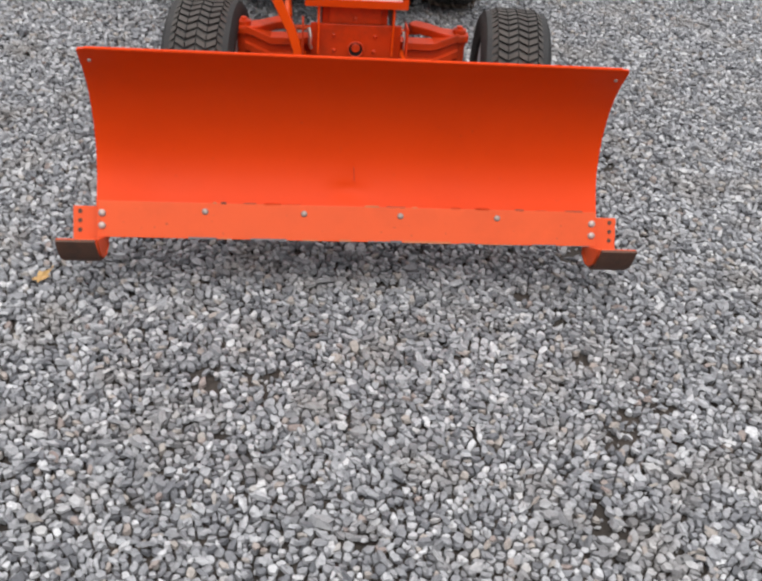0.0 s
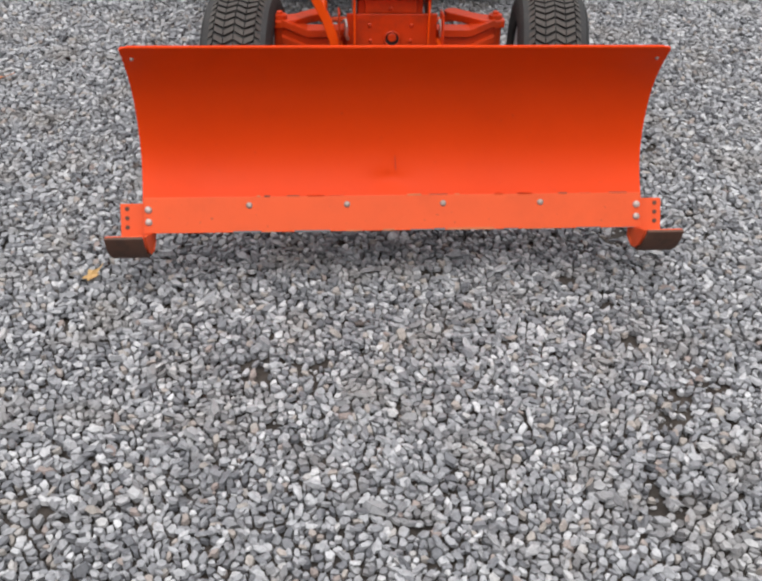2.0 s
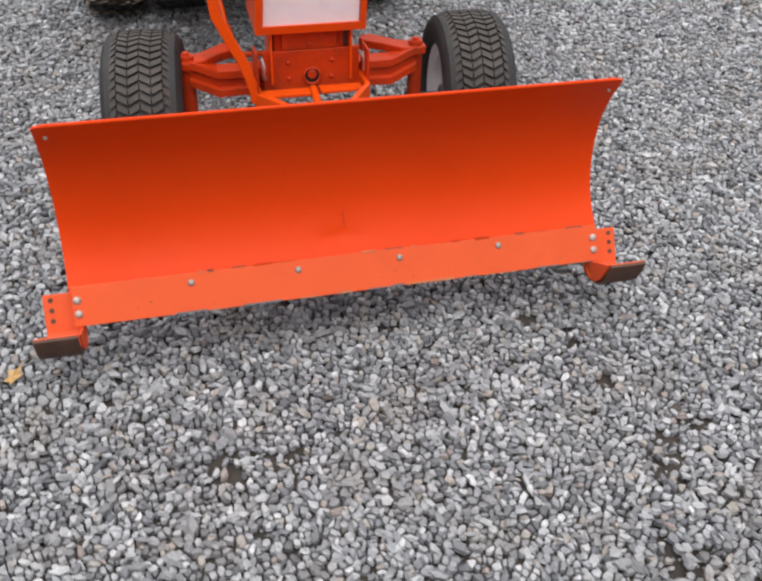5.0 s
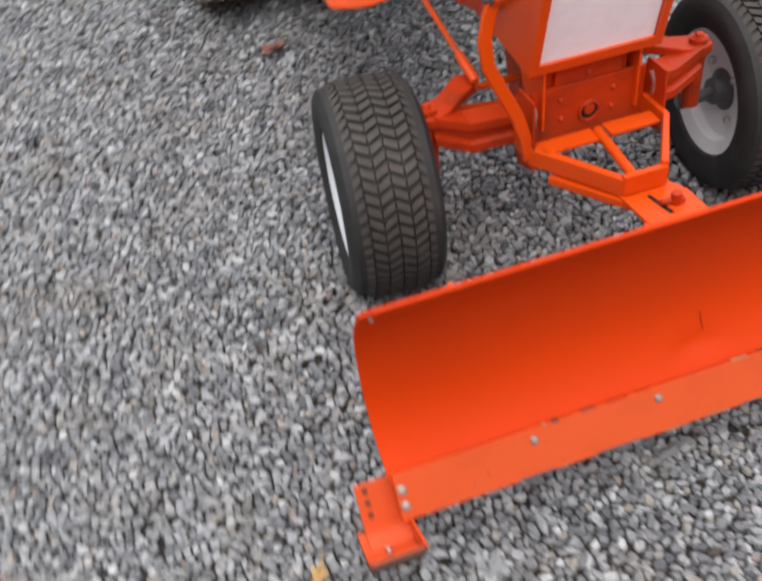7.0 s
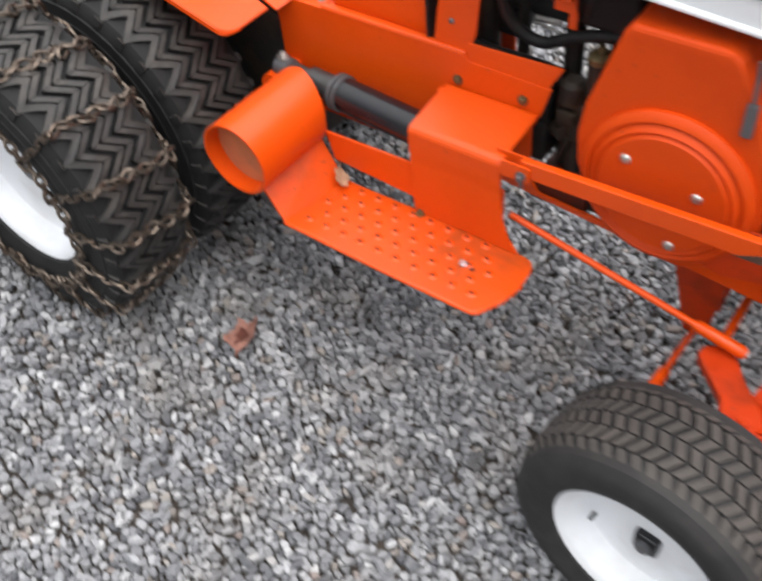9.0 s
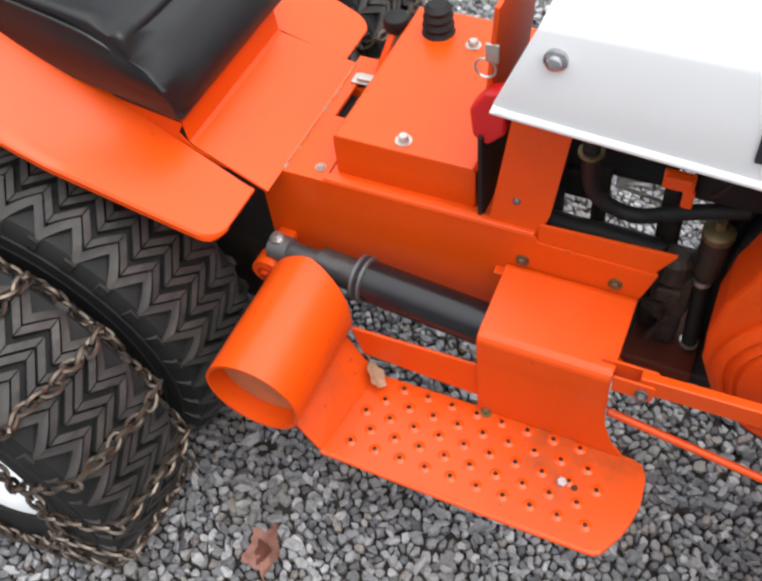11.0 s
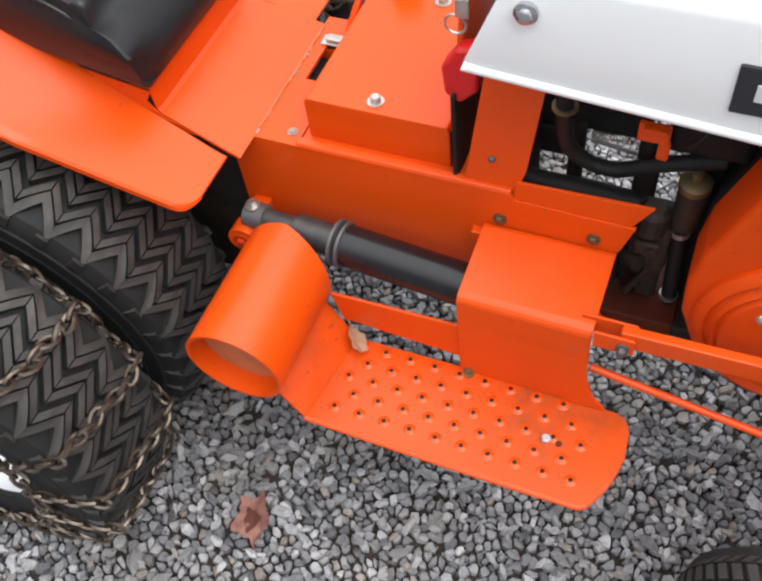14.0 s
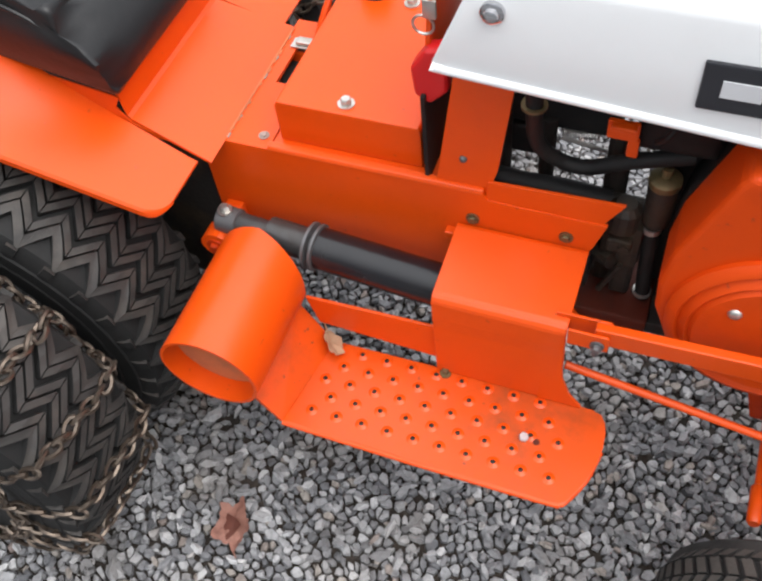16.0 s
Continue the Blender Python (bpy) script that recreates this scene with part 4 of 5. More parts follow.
rear_wheel("rear_wheel", -0.413, "white outer rear wheel with chained zigzag tyre", True, 0.172, -1)
rear_wheel("rear_wheel", -0.202, "inner rear wheel with zigzag tyre", False, 0.172, -1)
rear_wheel("rear_wheel", TC + TC + 0.202, "inner rear wheel with zigzag tyre", False, 0.172, 1)
rear_wheel("rear_wheel", TC + TC + 0.413, "white outer rear wheel with chained zigzag tyre", True, 0.172, 1)
part("rear_axle", rod([(-0.42, RA[0], RA[1]), (0.45, RA[0], RA[1])], 0.024, 16), GREY_STEEL, tractor, smooth=True)
part("transaxle", joined(box((-0.065, 0.93, 0.12), (0.095, 1.34, 0.40), 0.012), box((-0.10, 1.19, 0.15), (0.13, 1.33, 0.28), 0.02)), GRIME, tractor, "oily dark transaxle case")

# ---- fenders, seat riser and seat ----


def fender_height(u, v):
    """The fender's top: a flat front slope, and a steeper one behind a slanting crease."""
    crease = 1.05 + (-u - 0.11) * 0.75
    back = max(0.0, v - crease)
    return 0.444 + 0.40 * (v - 0.915) + 0.30 * back - 0.75 * max(0.0, v - 1.22) ** 2


for sgn in (-1, 1):
    def U(u):
        return u if sgn < 0 else 2 * TC - u
    f = bmesh.new()
    tops, lows = [], []
    for v in (0.921, 0.9215, 0.9228, 0.925, 0.928, 0.932, 0.938, 0.946, 0.96, 0.99, 1.03, 1.06, 1.09, 1.12, 1.16, 1.20, 1.26, 1.34, 1.42, 1.50):
        ui = -0.114 + 0.10 * max(0.0, min(v, 1.03) - 0.93)
        uo = -0.205 - 0.10 * (v - 0.94) + 0.025 * (1 - math.sqrt(max(0.0, 1 - max(0.0, 1 - (v - 0.921) / 0.025) ** 2)))
        us = [ui + (uo - ui) * k / 9 for k in range(10)]
        tops.append([f.verts.new((U(u), v, fender_height(u, v))) for u in us] + [f.verts.new((U(uo - 0.003), v, fender_height(uo, v) - 0.003)), f.verts.new((U(uo - 0.003), v, fender_height(uo, v) - 0.011 * min(1.0, 0.35 + (v - 0.921) / 0.02)))])
        lows.append([f.verts.new((U(u), v, fender_height(u, v) - 0.003)) for u in us] + [f.verts.new((U(uo - 0.0005), v, fender_height(uo, v) - 0.005)), f.verts.new((U(uo - 0.0005), v, fender_height(uo, v) - 0.011 * min(1.0, 0.35 + (v - 0.921) / 0.02)))])
    for grid, flip in ((tops, 0), (lows, 1)):
        for a, c in zip(grid, grid[1:]):
            for k in range(11):
                q = (a[k], a[k + 1], c[k + 1], c[k])
                f.faces.new(q[::-1] if flip else q)
    for k in range(11):
        f.faces.new((tops[0][k], lows[0][k], lows[0][k + 1], tops[0][k + 1]))
        f.faces.new((tops[-1][k], tops[-1][k + 1], lows[-1][k + 1], lows[-1][k]))
    for a, c, d, e in zip(tops, tops[1:], lows, lows[1:]):
        f.faces.new((a[0], c[0], e[0], d[0]))
        f.faces.new((a[-1], d[-1], e[-1], c[-1]))
    part("fender", f, ORANGE, tractor, "orange sheet metal fender", True)
pan = bmesh.new()
path = [(0.903, 0.4470), (0.907, 0.4490), (1.006, 0.4825), (1.010, 0.487), (1.012, 0.520), (1.018, 0.524), (1.42, 0.60)]
edge_u = [-0.1125, -0.112, -0.1015, -0.101, -0.101, -0.101, -0.101]
top_row, low_row = [], []
for (v, w), u in zip(path, edge_u):
    top_row.append([pan.verts.new((x, v, w)) for x in (u, 2 * TC - u)])
    low_row.append([pan.verts.new((x, v + 0.002, w - 0.003)) for x in (u, 2 * TC - u)])
for grid in (top_row, low_row):
    for a, c in zip(grid, grid[1:]):
        pan.faces.new((a[0], a[1], c[1], c[0]))
for a, c, d, e in zip(top_row, top_row[1:], low_row, low_row[1:]):
    pan.faces.new((a[0], c[0], e[0], d[0]))
    pan.faces.new((a[1], d[1], e[1], c[1]))
pan.faces.new((top_row[0][0], low_row[0][0], low_row[0][1], top_row[0][1]))
pan.faces.new((top_row[-1][0], top_row[-1][1], low_row[-1][1], low_row[-1][0]))
part("seat_pan", pan, ORANGE, tractor, "orange sloping seat pan")
part("pan_flange", prism([(0.955, 0.4585), (1.005, 0.478), (1.02, 0.50), (1.01, 0.517), (1.10, 0.532), (1.10, 0.48), (1.0, 0.462)], "x", -0.104, -0.1025, 0.0), ORANGE, tractor)
part("hinge_line", rod([(-0.06, 0.9035, 0.4475), (0.14, 0.9035, 0.4475)], 0.0015, 6), TUBE_DUST, tractor)
chips = random.Random(21)
for k in range(16):
    x, long = -0.066 + 0.012 * k + chips.uniform(-0.004, 0.004), chips.uniform(0.003, 0.010)
    if 5 < k < 8:
        continue
    part("paint_chip", box((x, 0.9005 + chips.uniform(-0.001, 0.001), 0.4462), (x + long, 0.9035, 0.4476), 0.0), TUBE_DUST if k % 3 else DULL_BOLT, tractor)
SEAT_TURN = Matrix.Translation((0, 1.0, 0.527)) @ Matrix.Rotation(radians(10), 4, "X")
seat_bm = box((TC - 0.128, 0.0, 0.0), (TC + 0.128, 0.42, 0.095), 0.0)
bmesh.ops.subdivide_edges(seat_bm, edges=seat_bm.edges[:], cuts=9, use_grid_fill=True)
for v in seat_bm.verts:
    s, t, h = (v.co.x - TC) / 0.128, v.co.y / 0.21 - 1, v.co.z / 0.095
    if h > 0.99:
        v.co.z += 0.012 * (abs(s) ** 3 + max(0, t) ** 3) - 0.012 * (1 - s * s) * (1 - t * t)
    swell = 0.010 * math.sin(h * math.pi)
    # the front of the cushion falls away in a soft roll
    v.co.y += 0.055 * h ** 2.2 * max(0.0, 1 - v.co.y / 0.16)
    v.co.z -= 0.020 * h ** 2 * max(0.0, 1 - v.co.y / 0.11) ** 2
    if abs(s) > 0.99:
        v.co.x += swell * (1 if s > 0 else -1)
    if t < -0.99:
        v.co.y -= swell - 0.012 * h
bevelled(seat_bm, 0.014, 4, 45)
seat = part("seat", seat_bm, VINYL, tractor, "black vinyl seat cushion", True, SEAT_TURN)
part("piping", rod(curve([(TC - 0.130, 0.40, 0.100), (TC - 0.133, 0.25, 0.098), (TC - 0.132, 0.14, 0.093), (TC - 0.131, 0.095, 0.084), (TC - 0.130, 0.068, 0.070)], 8), 0.0028, 8), VINYL, seat, smooth=True, m=SEAT_TURN)
part("backrest", box((TC - 0.128, 0.39, 0.05), (TC + 0.128, 0.46, 0.33), 0.028, 4), VINYL, seat, smooth=True, m=SEAT_TURN)

# ---- foot rest with its cylinder guard ----
step_pts = [(-0.302, 0.772), (-0.3055, 0.432), (-0.304, 0.421), (-0.299, 0.414), (-0.285, 0.406), (-0.265, 0.3975), (-0.243, 0.3915), (-0.220, 0.389), (-0.200, 0.390), (-0.187, 0.3935), (-0.178, 0.400), (-0.174, 0.412), (-0.1715, 0.60), (-0.1735, 0.752)]
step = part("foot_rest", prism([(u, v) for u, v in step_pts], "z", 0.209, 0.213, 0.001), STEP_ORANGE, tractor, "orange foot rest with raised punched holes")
part("rolled_edge", rod(curve([(-0.302, 0.772, 0.2085), (-0.3045, 0.60, 0.2085), (-0.3045, 0.44, 0.2085), (-0.3025, 0.423, 0.2085), (-0.297, 0.416, 0.2085), (-0.265, 0.400, 0.2085), (-0.225, 0.3915, 0.2085)], 4), 0.0042, 8), ORANGE, step, smooth=True)
flap = bmesh.new()
lo = [(-0.302, 0.772, 0.211), (-0.1735, 0.752, 0.211)]
hi = [(-0.296, 0.815, 0.262), (-0.165, 0.80, 0.275)]
quad = [flap.verts.new(p) for p in (lo[0], lo[1], hi[1], hi[0])]
top_face = flap.faces.new(quad)
ext = bmesh.ops.extrude_face_region(flap, geom=[top_face])
for v in [g for g in ext["geom"] if isinstance(g, bmesh.types.BMVert)]:
    v.co += Vector((0, 0.003, -0.003))
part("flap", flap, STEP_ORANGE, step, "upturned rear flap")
# flat dark disc on the flap paints the shade of a bolt hole
part("hole_shade_disc", lathe([(0.0, 0.0045), (0.0008, 0.0045)], 12), GRIME, step, m=Matrix.Translation((-0.222, 0.7805, 0.2345)) @ Vector((0, -0.77, 0.64)).to_track_quat("X", "Z").to_matrix().to_4x4())
pip = lathe([(0.0, 0.0088), (0.0011, 0.0066), (0.0024, 0.0040), (0.0026, 0.0030), (0.0008, 0.0022)], 12, "z")
pip_first = part("punched_hole", pip, ORANGE, step, smooth=True)
# floor of each hole coloured dark for the shade inside it
pip_first.data.materials.append(GRIME)
for p in pip_first.data.polygons:
    if p.center.xy.length < 0.0027 and p.center.z < 0.0020:
        p.material_index = 1
placed = 0
for i in range(10):
    for j in range(5):
        v = 0.742 - i * 0.0335 - (0.0165 if j % 2 else 0)
        u = -0.184 - j * 0.0234
        if v < 0.425 or (j == 0 and i > 8) or (j == 4 and v < 0.44):
            continue
        pip_ob = pip_first if not placed else new("punched_hole", pip_first.data)
        pip_ob.parent = step
        pip_ob.matrix_basis = Matrix.Translation((u, v, 0.2126))
        placed += 1
hexbolt("step_screw", (-0.236, 0.481, 0.2132), (0, 0, 1), 0.0066, 0.006, BRIGHT_ZINC, step, washer=False)
# second uncut hole, its shade a dark red disc
part("hole_shade_disc", lathe([(0.0, 0.0042), (0.0008, 0.0042)], 12, "z"), DARK_RED, step, m=Matrix.Translation((-0.2365, 0.4655, 0.2128)))

prof = [(-0.0765, 0.389), (-0.082, 0.3905), (-0.1690, 0.3785), (-0.1725, 0.3775), (-0.1758, 0.3755), (-0.1780, 0.3725), (-0.1790, 0.3690), (-0.1785, 0.34), (-0.177, 0.32), (-0.174, 0.214)]
part("bracket", strip(prof, "y", 0.455, 0.610, 0.004, 0.0008), ORANGE, tractor, "bent orange cover plate over the cylinder")
part("bracket_foot", prism([(0.456, 0.31), (0.452, 0.27), (0.442, 0.238), (0.425, 0.2145), (0.48, 0.2145), (0.48, 0.31)], "x", -0.1775, -0.1735, 0.0008), ORANGE, tractor)
part("step_rail", prism([(0.782, 0.297), (0.612, 0.303), (0.455, 0.32), (0.455, 0.232), (0.59, 0.234), (0.77, 0.246)], "x", -0.1705, -0.1665, 0.001), ORANGE, tractor)
hexbolt("bolt", (-0.178, 0.598, 0.2135), (0, 0, 1), 0.005, 0.008, BRASS, tractor)
part("crossmember", box((-0.066, 0.375, 0.225), (0.06, 0.47, 0.262), 0.004), DARK_RED, tractor, "dark red-brown crossmember")

# cylinder guard: open tube, cut away at its inner end
tube = bmesh.new()
gc, gr = Vector((0, 0.842, 0.315)), 0.062
rings = []
for r, ends in ((gr, 0), (gr - 0.004, 1)):
    outer_ring, inner_ring = [], []
    for k in range(40):
        a = 2 * math.pi * k / 40
        dv, dw = math.cos(a), math.sin(a)
        cut = -0.146 - 0.022 * max(0, -dv) + 0.006 * max(0, dw)
        outer_ring.append(tube.verts.new((-0.316, gc.y + r * dv, gc.z + r * dw)))
        inner_ring.append(tube.verts.new((cut, gc.y + r * dv, gc.z + r * dw)))
    rings.append((outer_ring, inner_ring))
(o0, o1), (i0, i1) = rings
for k in range(40):
    j = (k + 1) % 40
    tube.faces.new((o0[k], o0[j], o1[j], o1[k]))
    tube.faces.new((i0[k], i1[k], i1[j], i0[j]))
    tube.faces.new((o0[k], i0[k], i0[j], o0[j]))
    tube.faces.new((o1[k], o1[j], i1[j], i1[k]))
guard = part("guard_tube", tube, ORANGE, tractor, "open orange tube guard", True)
part("tube_disc", lathe([(-0.288, gr - 0.0045), (-0.284, gr - 0.0045)], 36), TUBE_DUST, guard, "dusty faded disc inside the tube", m=Matrix.Translation((0, gc.y, gc.z)))

# hydraulic cylinder
ca, cb = Vector((-0.115, 0.911, 0.345)), Vector((-0.138, 0.50, 0.331))
along = lambda t: ca.lerp(cb, t)
cyl = part("hydraulic_cylinder", rod([along(0.318), along(0.323), along(0.98), along(0.985)], [0.024, 0.027, 0.027, 0.024], 28), BLACK_STEEL, tractor, "black enamelled hydraulic cylinder", True)
part("gland", rod([along(0.16), along(0.165), along(0.313), along(0.318)], [0.017, 0.021, 0.021, 0.019], 24), GLAND_STEEL, cyl, smooth=True)
part("collar", joined(*[rod([along(t - 0.008), along(t - 0.004), along(t + 0.004), along(t + 0.008)], [0.026, 0.0305, 0.0305, 0.026], 26) for t in (0.302, 0.327)]), GREY_STEEL, cyl, "dull ribbed steel collar", True)
part("piston_rod", rod([along(0.0), along(0.18)], 0.0145, 18), GLAND_STEEL, cyl, smooth=True)
part("clevis", rod([along(-0.015), along(-0.01), along(0.055), along(0.06)], [0.014, 0.018, 0.018, 0.014], 18), GREY_STEEL, cyl, smooth=True)
hexbolt("pin_bolt", tuple(along(0.015) + Vector((0, 0, 0.018))), (0, 0, 1), 0.0065, 0.009, STEEL, cyl)
part("rear_lug", joined(rod([(-0.142, 0.915, 0.318), (-0.118, 0.915, 0.318)], 0.022, 18), box((-0.13, 0.902, 0.29), (-0.074, 0.928, 0.335), 0.004)), ORANGE, tractor, "orange cylinder anchor lug")
hexbolt("bolt", (-0.1425, 0.915, 0.318), (-1, 0, 0), 0.009, 0.007, DARK_ORANGE, tractor)

# ---- engine ----
ec = (0.245, 0.385)
shroud = [(0.330, 0.585), (0.322, 0.598), (0.20, 0.598), (0.188, 0.588), (0.150, 0.52), (0.128, 0.46), (0.118, 0.40), (0.125, 0.33), (0.155, 0.282), (0.205, 0.258), (0.262, 0.256), (0.315, 0.276), (0.352, 0.318), (0.373, 0.375), (0.376, 0.42), (0.369, 0.47), (0.352, 0.52)]
engine = part("blower_housing", prism(shroud, "x", -0.122, -0.040, 0.010, 4), HOUSING_ORANGE, tractor, "orange engine blower housing")
# black copy of the outline and a plate, added for the housing's shadow
part("housing_shade_backing", joined(prism([(ec[0] + (v - ec[0]) * 0.985, ec[1] + (w - ec[1]) * 0.985) for v, w in shroud], "x", -0.042, 0.02, 0.003), box((0.004, 0.330, 0.26), (0.018, 0.396, 0.515), 0.004)), HOSE, engine, "black backing added as shade behind the housing")
ring = [(-0.120, 0.117), (-0.128, 0.117), (-0.134, 0.112), (-0.136, 0.106), (-0.132, 0.102), (-0.136, 0.098), (-0.140, 0.094), (-0.137, 0.090), (-0.142, 0.086), (-0.143, 0.02)]
part("recoil_cover", lathe(ring, 48), HOUSING_ORANGE, engine, "ribbed round starter cover", True, Matrix.Translation((0, *ec)))
for v, w in ((0.296, 0.426), (0.198, 0.403), (0.22, 0.311)):
    carriage_bolt("screw", (-0.142, v, w), (-1, 0, 0), 0.0075, engine)
part("throttle_clip", joined(box((-0.128, 0.158, 0.50), (-0.120, 0.172, 0.545), 0.003), rod([(-0.126, 0.165, 0.545), (-0.126, 0.168, 0.60)], 0.003, 8)), GREY_STEEL, engine)
fins = [box((0.03, 0.13, 0.26 + 0.022 * k), (0.125, 0.36, 0.270 + 0.022 * k), 0.001) for k in range(13)]
part("engine_block", joined(box((0.02, 0.15, 0.20), (0.11, 0.34, 0.57), 0.008), *fins), GRIME, tractor, "oily finned engine block")
part("wire_loom", rod(curve([(-0.03, 0.54, 0.60), (0.0, 0.47, 0.55), (0.03, 0.42, 0.56), (0.0, 0.36, 0.60)], 8), 0.004, 8), HOSE, tractor, smooth=True)
part("spark_lead", rod(curve([(-0.02, 0.36, 0.62), (-0.05, 0.385, 0.595), (-0.06, 0.40, 0.57), (-0.045, 0.41, 0.545)], 8), 0.0035, 8), HOSE, tractor, smooth=True)
bowl = part("fuel_bowl", rod([(-0.03, 0.393, 0.408), (-0.03, 0.393, 0.413), (-0.03, 0.393, 0.468), (-0.03, 0.393, 0.472)], [0.011, 0.0155, 0.0165, 0.0165], 20), GRIME, tractor, "brown stained fuel bowl", True)
part("lid", joined(rod([(-0.03, 0.393, 0.472), (-0.03, 0.393, 0.475), (-0.03, 0.393, 0.482), (-0.03, 0.393, 0.486)], [0.0165, 0.0178, 0.0178, 0.012], 20), rod([(-0.03, 0.393, 0.486), (-0.03, 0.393, 0.497)], 0.006, 8)), BRASS, bowl, "dull brass lid", True)
part("hose_clamp", rod([(-0.03, 0.395, 0.396), (-0.03, 0.395, 0.403)], 0.0115, 14), STEEL, tractor, "bright hose clamp")
part("drain_hose", rod([(-0.03, 0.395, 0.405), (-0.03, 0.392, 0.34), (-0.03, 0.388, 0.27)], 0.0095, 10), HOSE, tractor, smooth=True)
part("hose_clamp", rod([(-0.03, 0.389, 0.276), (-0.03, 0.389, 0.281)], 0.0115, 14), STEEL, tractor)
part("carburettor", joined(box((-0.045, 0.402, 0.335), (0.01, 0.448, 0.405), 0.008), rod([(-0.036, 0.428, 0.400), (-0.034, 0.427, 0.428), (-0.034, 0.427, 0.436)], [0.019, 0.019, 0.012], 14), rod([(-0.02, 0.41, 0.42), (-0.02, 0.45, 0.42)], 0.010, 12), box((-0.055, 0.412, 0.372), (-0.043, 0.440, 0.392), 0.003), rod([(-0.058, 0.420, 0.382), (-0.05, 0.420, 0.382)], 0.006, 8), rod([(-0.05, 0.43, 0.35), (-0.02, 0.47, 0.34)], 0.011, 12), box((-0.04, 0.405, 0.275), (0.0, 0.43, 0.338), 0.006), rod([(-0.05, 0.44, 0.29), (-0.05, 0.42, 0.345)], 0.004, 8)), GRIME, tractor, "oily brown carburettor")
part("starter_motor", joined(rod([(-0.026, 0.455, 0.375), (-0.026, 0.46, 0.375), (-0.026, 0.53, 0.375), (-0.026, 0.535, 0.375)], [0.026, 0.031, 0.031, 0.024], 18), box((-0.055, 0.455, 0.29), (0.0, 0.535, 0.36), 0.006)), HOSE, tractor, "black starter generator", True)
part("fuel_hose", rod(curve([(-0.06, 0.533, 0.65), (-0.06, 0.532, 0.58), (-0.045, 0.529, 0.515), (-0.032, 0.506, 0.480), (-0.03, 0.476, 0.475), (-0.03, 0.447, 0.489), (-0.03, 0.414, 0.504), (-0.02, 0.37, 0.51)], 8), 0.0090, 12), HOSE, tractor, "black rubber hose", True)
part("hose_ring", lathe([(-0.0015, 0.0135), (0.0015, 0.0135)], 18, "z"), BRASS, tractor, m=Matrix.Translation((-0.06, 0.532, 0.580)))
part("throttle_bracket", joined(box((-0.044, 0.428, 0.538), (-0.038, 0.460, 0.562), 0.002), box((-0.044, 0.426, 0.516), (-0.038, 0.438, 0.540), 0.002), box((-0.052, 0.430, 0.556), (-0.043, 0.456, 0.562), 0.002)), ORANGE, tractor, "bright orange throttle bracket")
spring = [(0.004 + 0.005 * math.cos(2 * math.pi * 14 * t), 0.47 + 0.042 * t, 0.490 - 0.004 * t + 0.005 * math.sin(2 * math.pi * 14 * t)) for t in np.linspace(0, 1, 140)]
part("governor_spring", rod(spring, 0.0011, 5), STEEL, tractor)
part("governor_rod", rod([(0.0, 0.512, 0.482), (0.0, 0.45, 0.472)], 0.0025, 8), STEEL, tractor)
part("fuel_tank", box((0.0, 0.45, 0.490), (0.10, 0.60, 0.64), 0.012, 3), HOSE, tractor, "black tank under the hood", True)
part("wiring_loom", rod(curve([(-0.03, 0.445, 0.428), (-0.03, 0.50, 0.431), (-0.03, 0.56, 0.430), (-0.03, 0.63, 0.44)], 6), 0.014, 10), HOSE, tractor, "black wiring loom", True)
part("stay", rod([(0.0, 0.526, 0.30), (0.0, 0.526, 0.51)], 0.0095, 10), GRIME, tractor)
part("stay", rod([(0.0, 0.446, 0.25), (0.0, 0.446, 0.51)], 0.0140, 10), GRIME, tractor)
part("stay", rod([(0.0, 0.585, 0.30), (0.0, 0.585, 0.51)], 0.018, 10), GRIME, tractor)
# made-up black box, added to close and darken the engine bay
part("bay_filler", box((0.0, 0.536, 0.447), (0.09, 0.60, 0.489), 0.004), HOSE, tractor, "black filler box added in the engine bay")
part("air_box", box((-0.03, 0.345, 0.515), (0.05, 0.432, 0.62), 0.01, 3), HOSE, tractor, "black air cleaner box", True)
part("air_duct", rod(curve([(0.0, 0.36, 0.60), (-0.02, 0.40, 0.585), (-0.02, 0.45, 0.58), (0.0, 0.50, 0.60)], 8), 0.022, 12), HOSE, tractor, smooth=True)
part("firewall", box((-0.068, 0.645, 0.4145), (0.09, 0.650, 0.57), 0.001), HOSE, tractor)
part("engine_base", box((-0.06, 0.10, 0.235), (0.10, 0.415, 0.255), 0.003), GRIME, tractor)

# ---- lift linkage and steering drag link ----
part("lift_bar", prism([(0.426, 0.394), (0.426, 0.368), (0.40, 0.368), (0.0, 0.378), (-0.083, 0.394), (-0.088, 0.403), (-0.082, 0.411), (-0.06, 0.412)], "x", -0.180, -0.168, 0.002), ORANGE, tractor, "flat orange lift bar")
for x, back in ((-0.1840, 0.4535), (-0.1645, 0.47)):
    part("lift_clevis", prism([(back, 0.388), (0.411, 0.388), (0.409, 0.386), (0.409, 0.364), (0.411, 0.362), (back, 0.362)], "x", x, x + 0.0035, 0.001), ORANGE, tractor)
hexbolt("bolt", (-0.1845, 0.421, 0.372), (-1, 0, 0), 0.0052, 0.008, GREY_STEEL, tractor)
part("pin_tail", rod([(-0.182, 0.421, 0.366), (-0.182, 0.422, 0.350)], 0.0035, 8), GREY_STEEL, tractor)
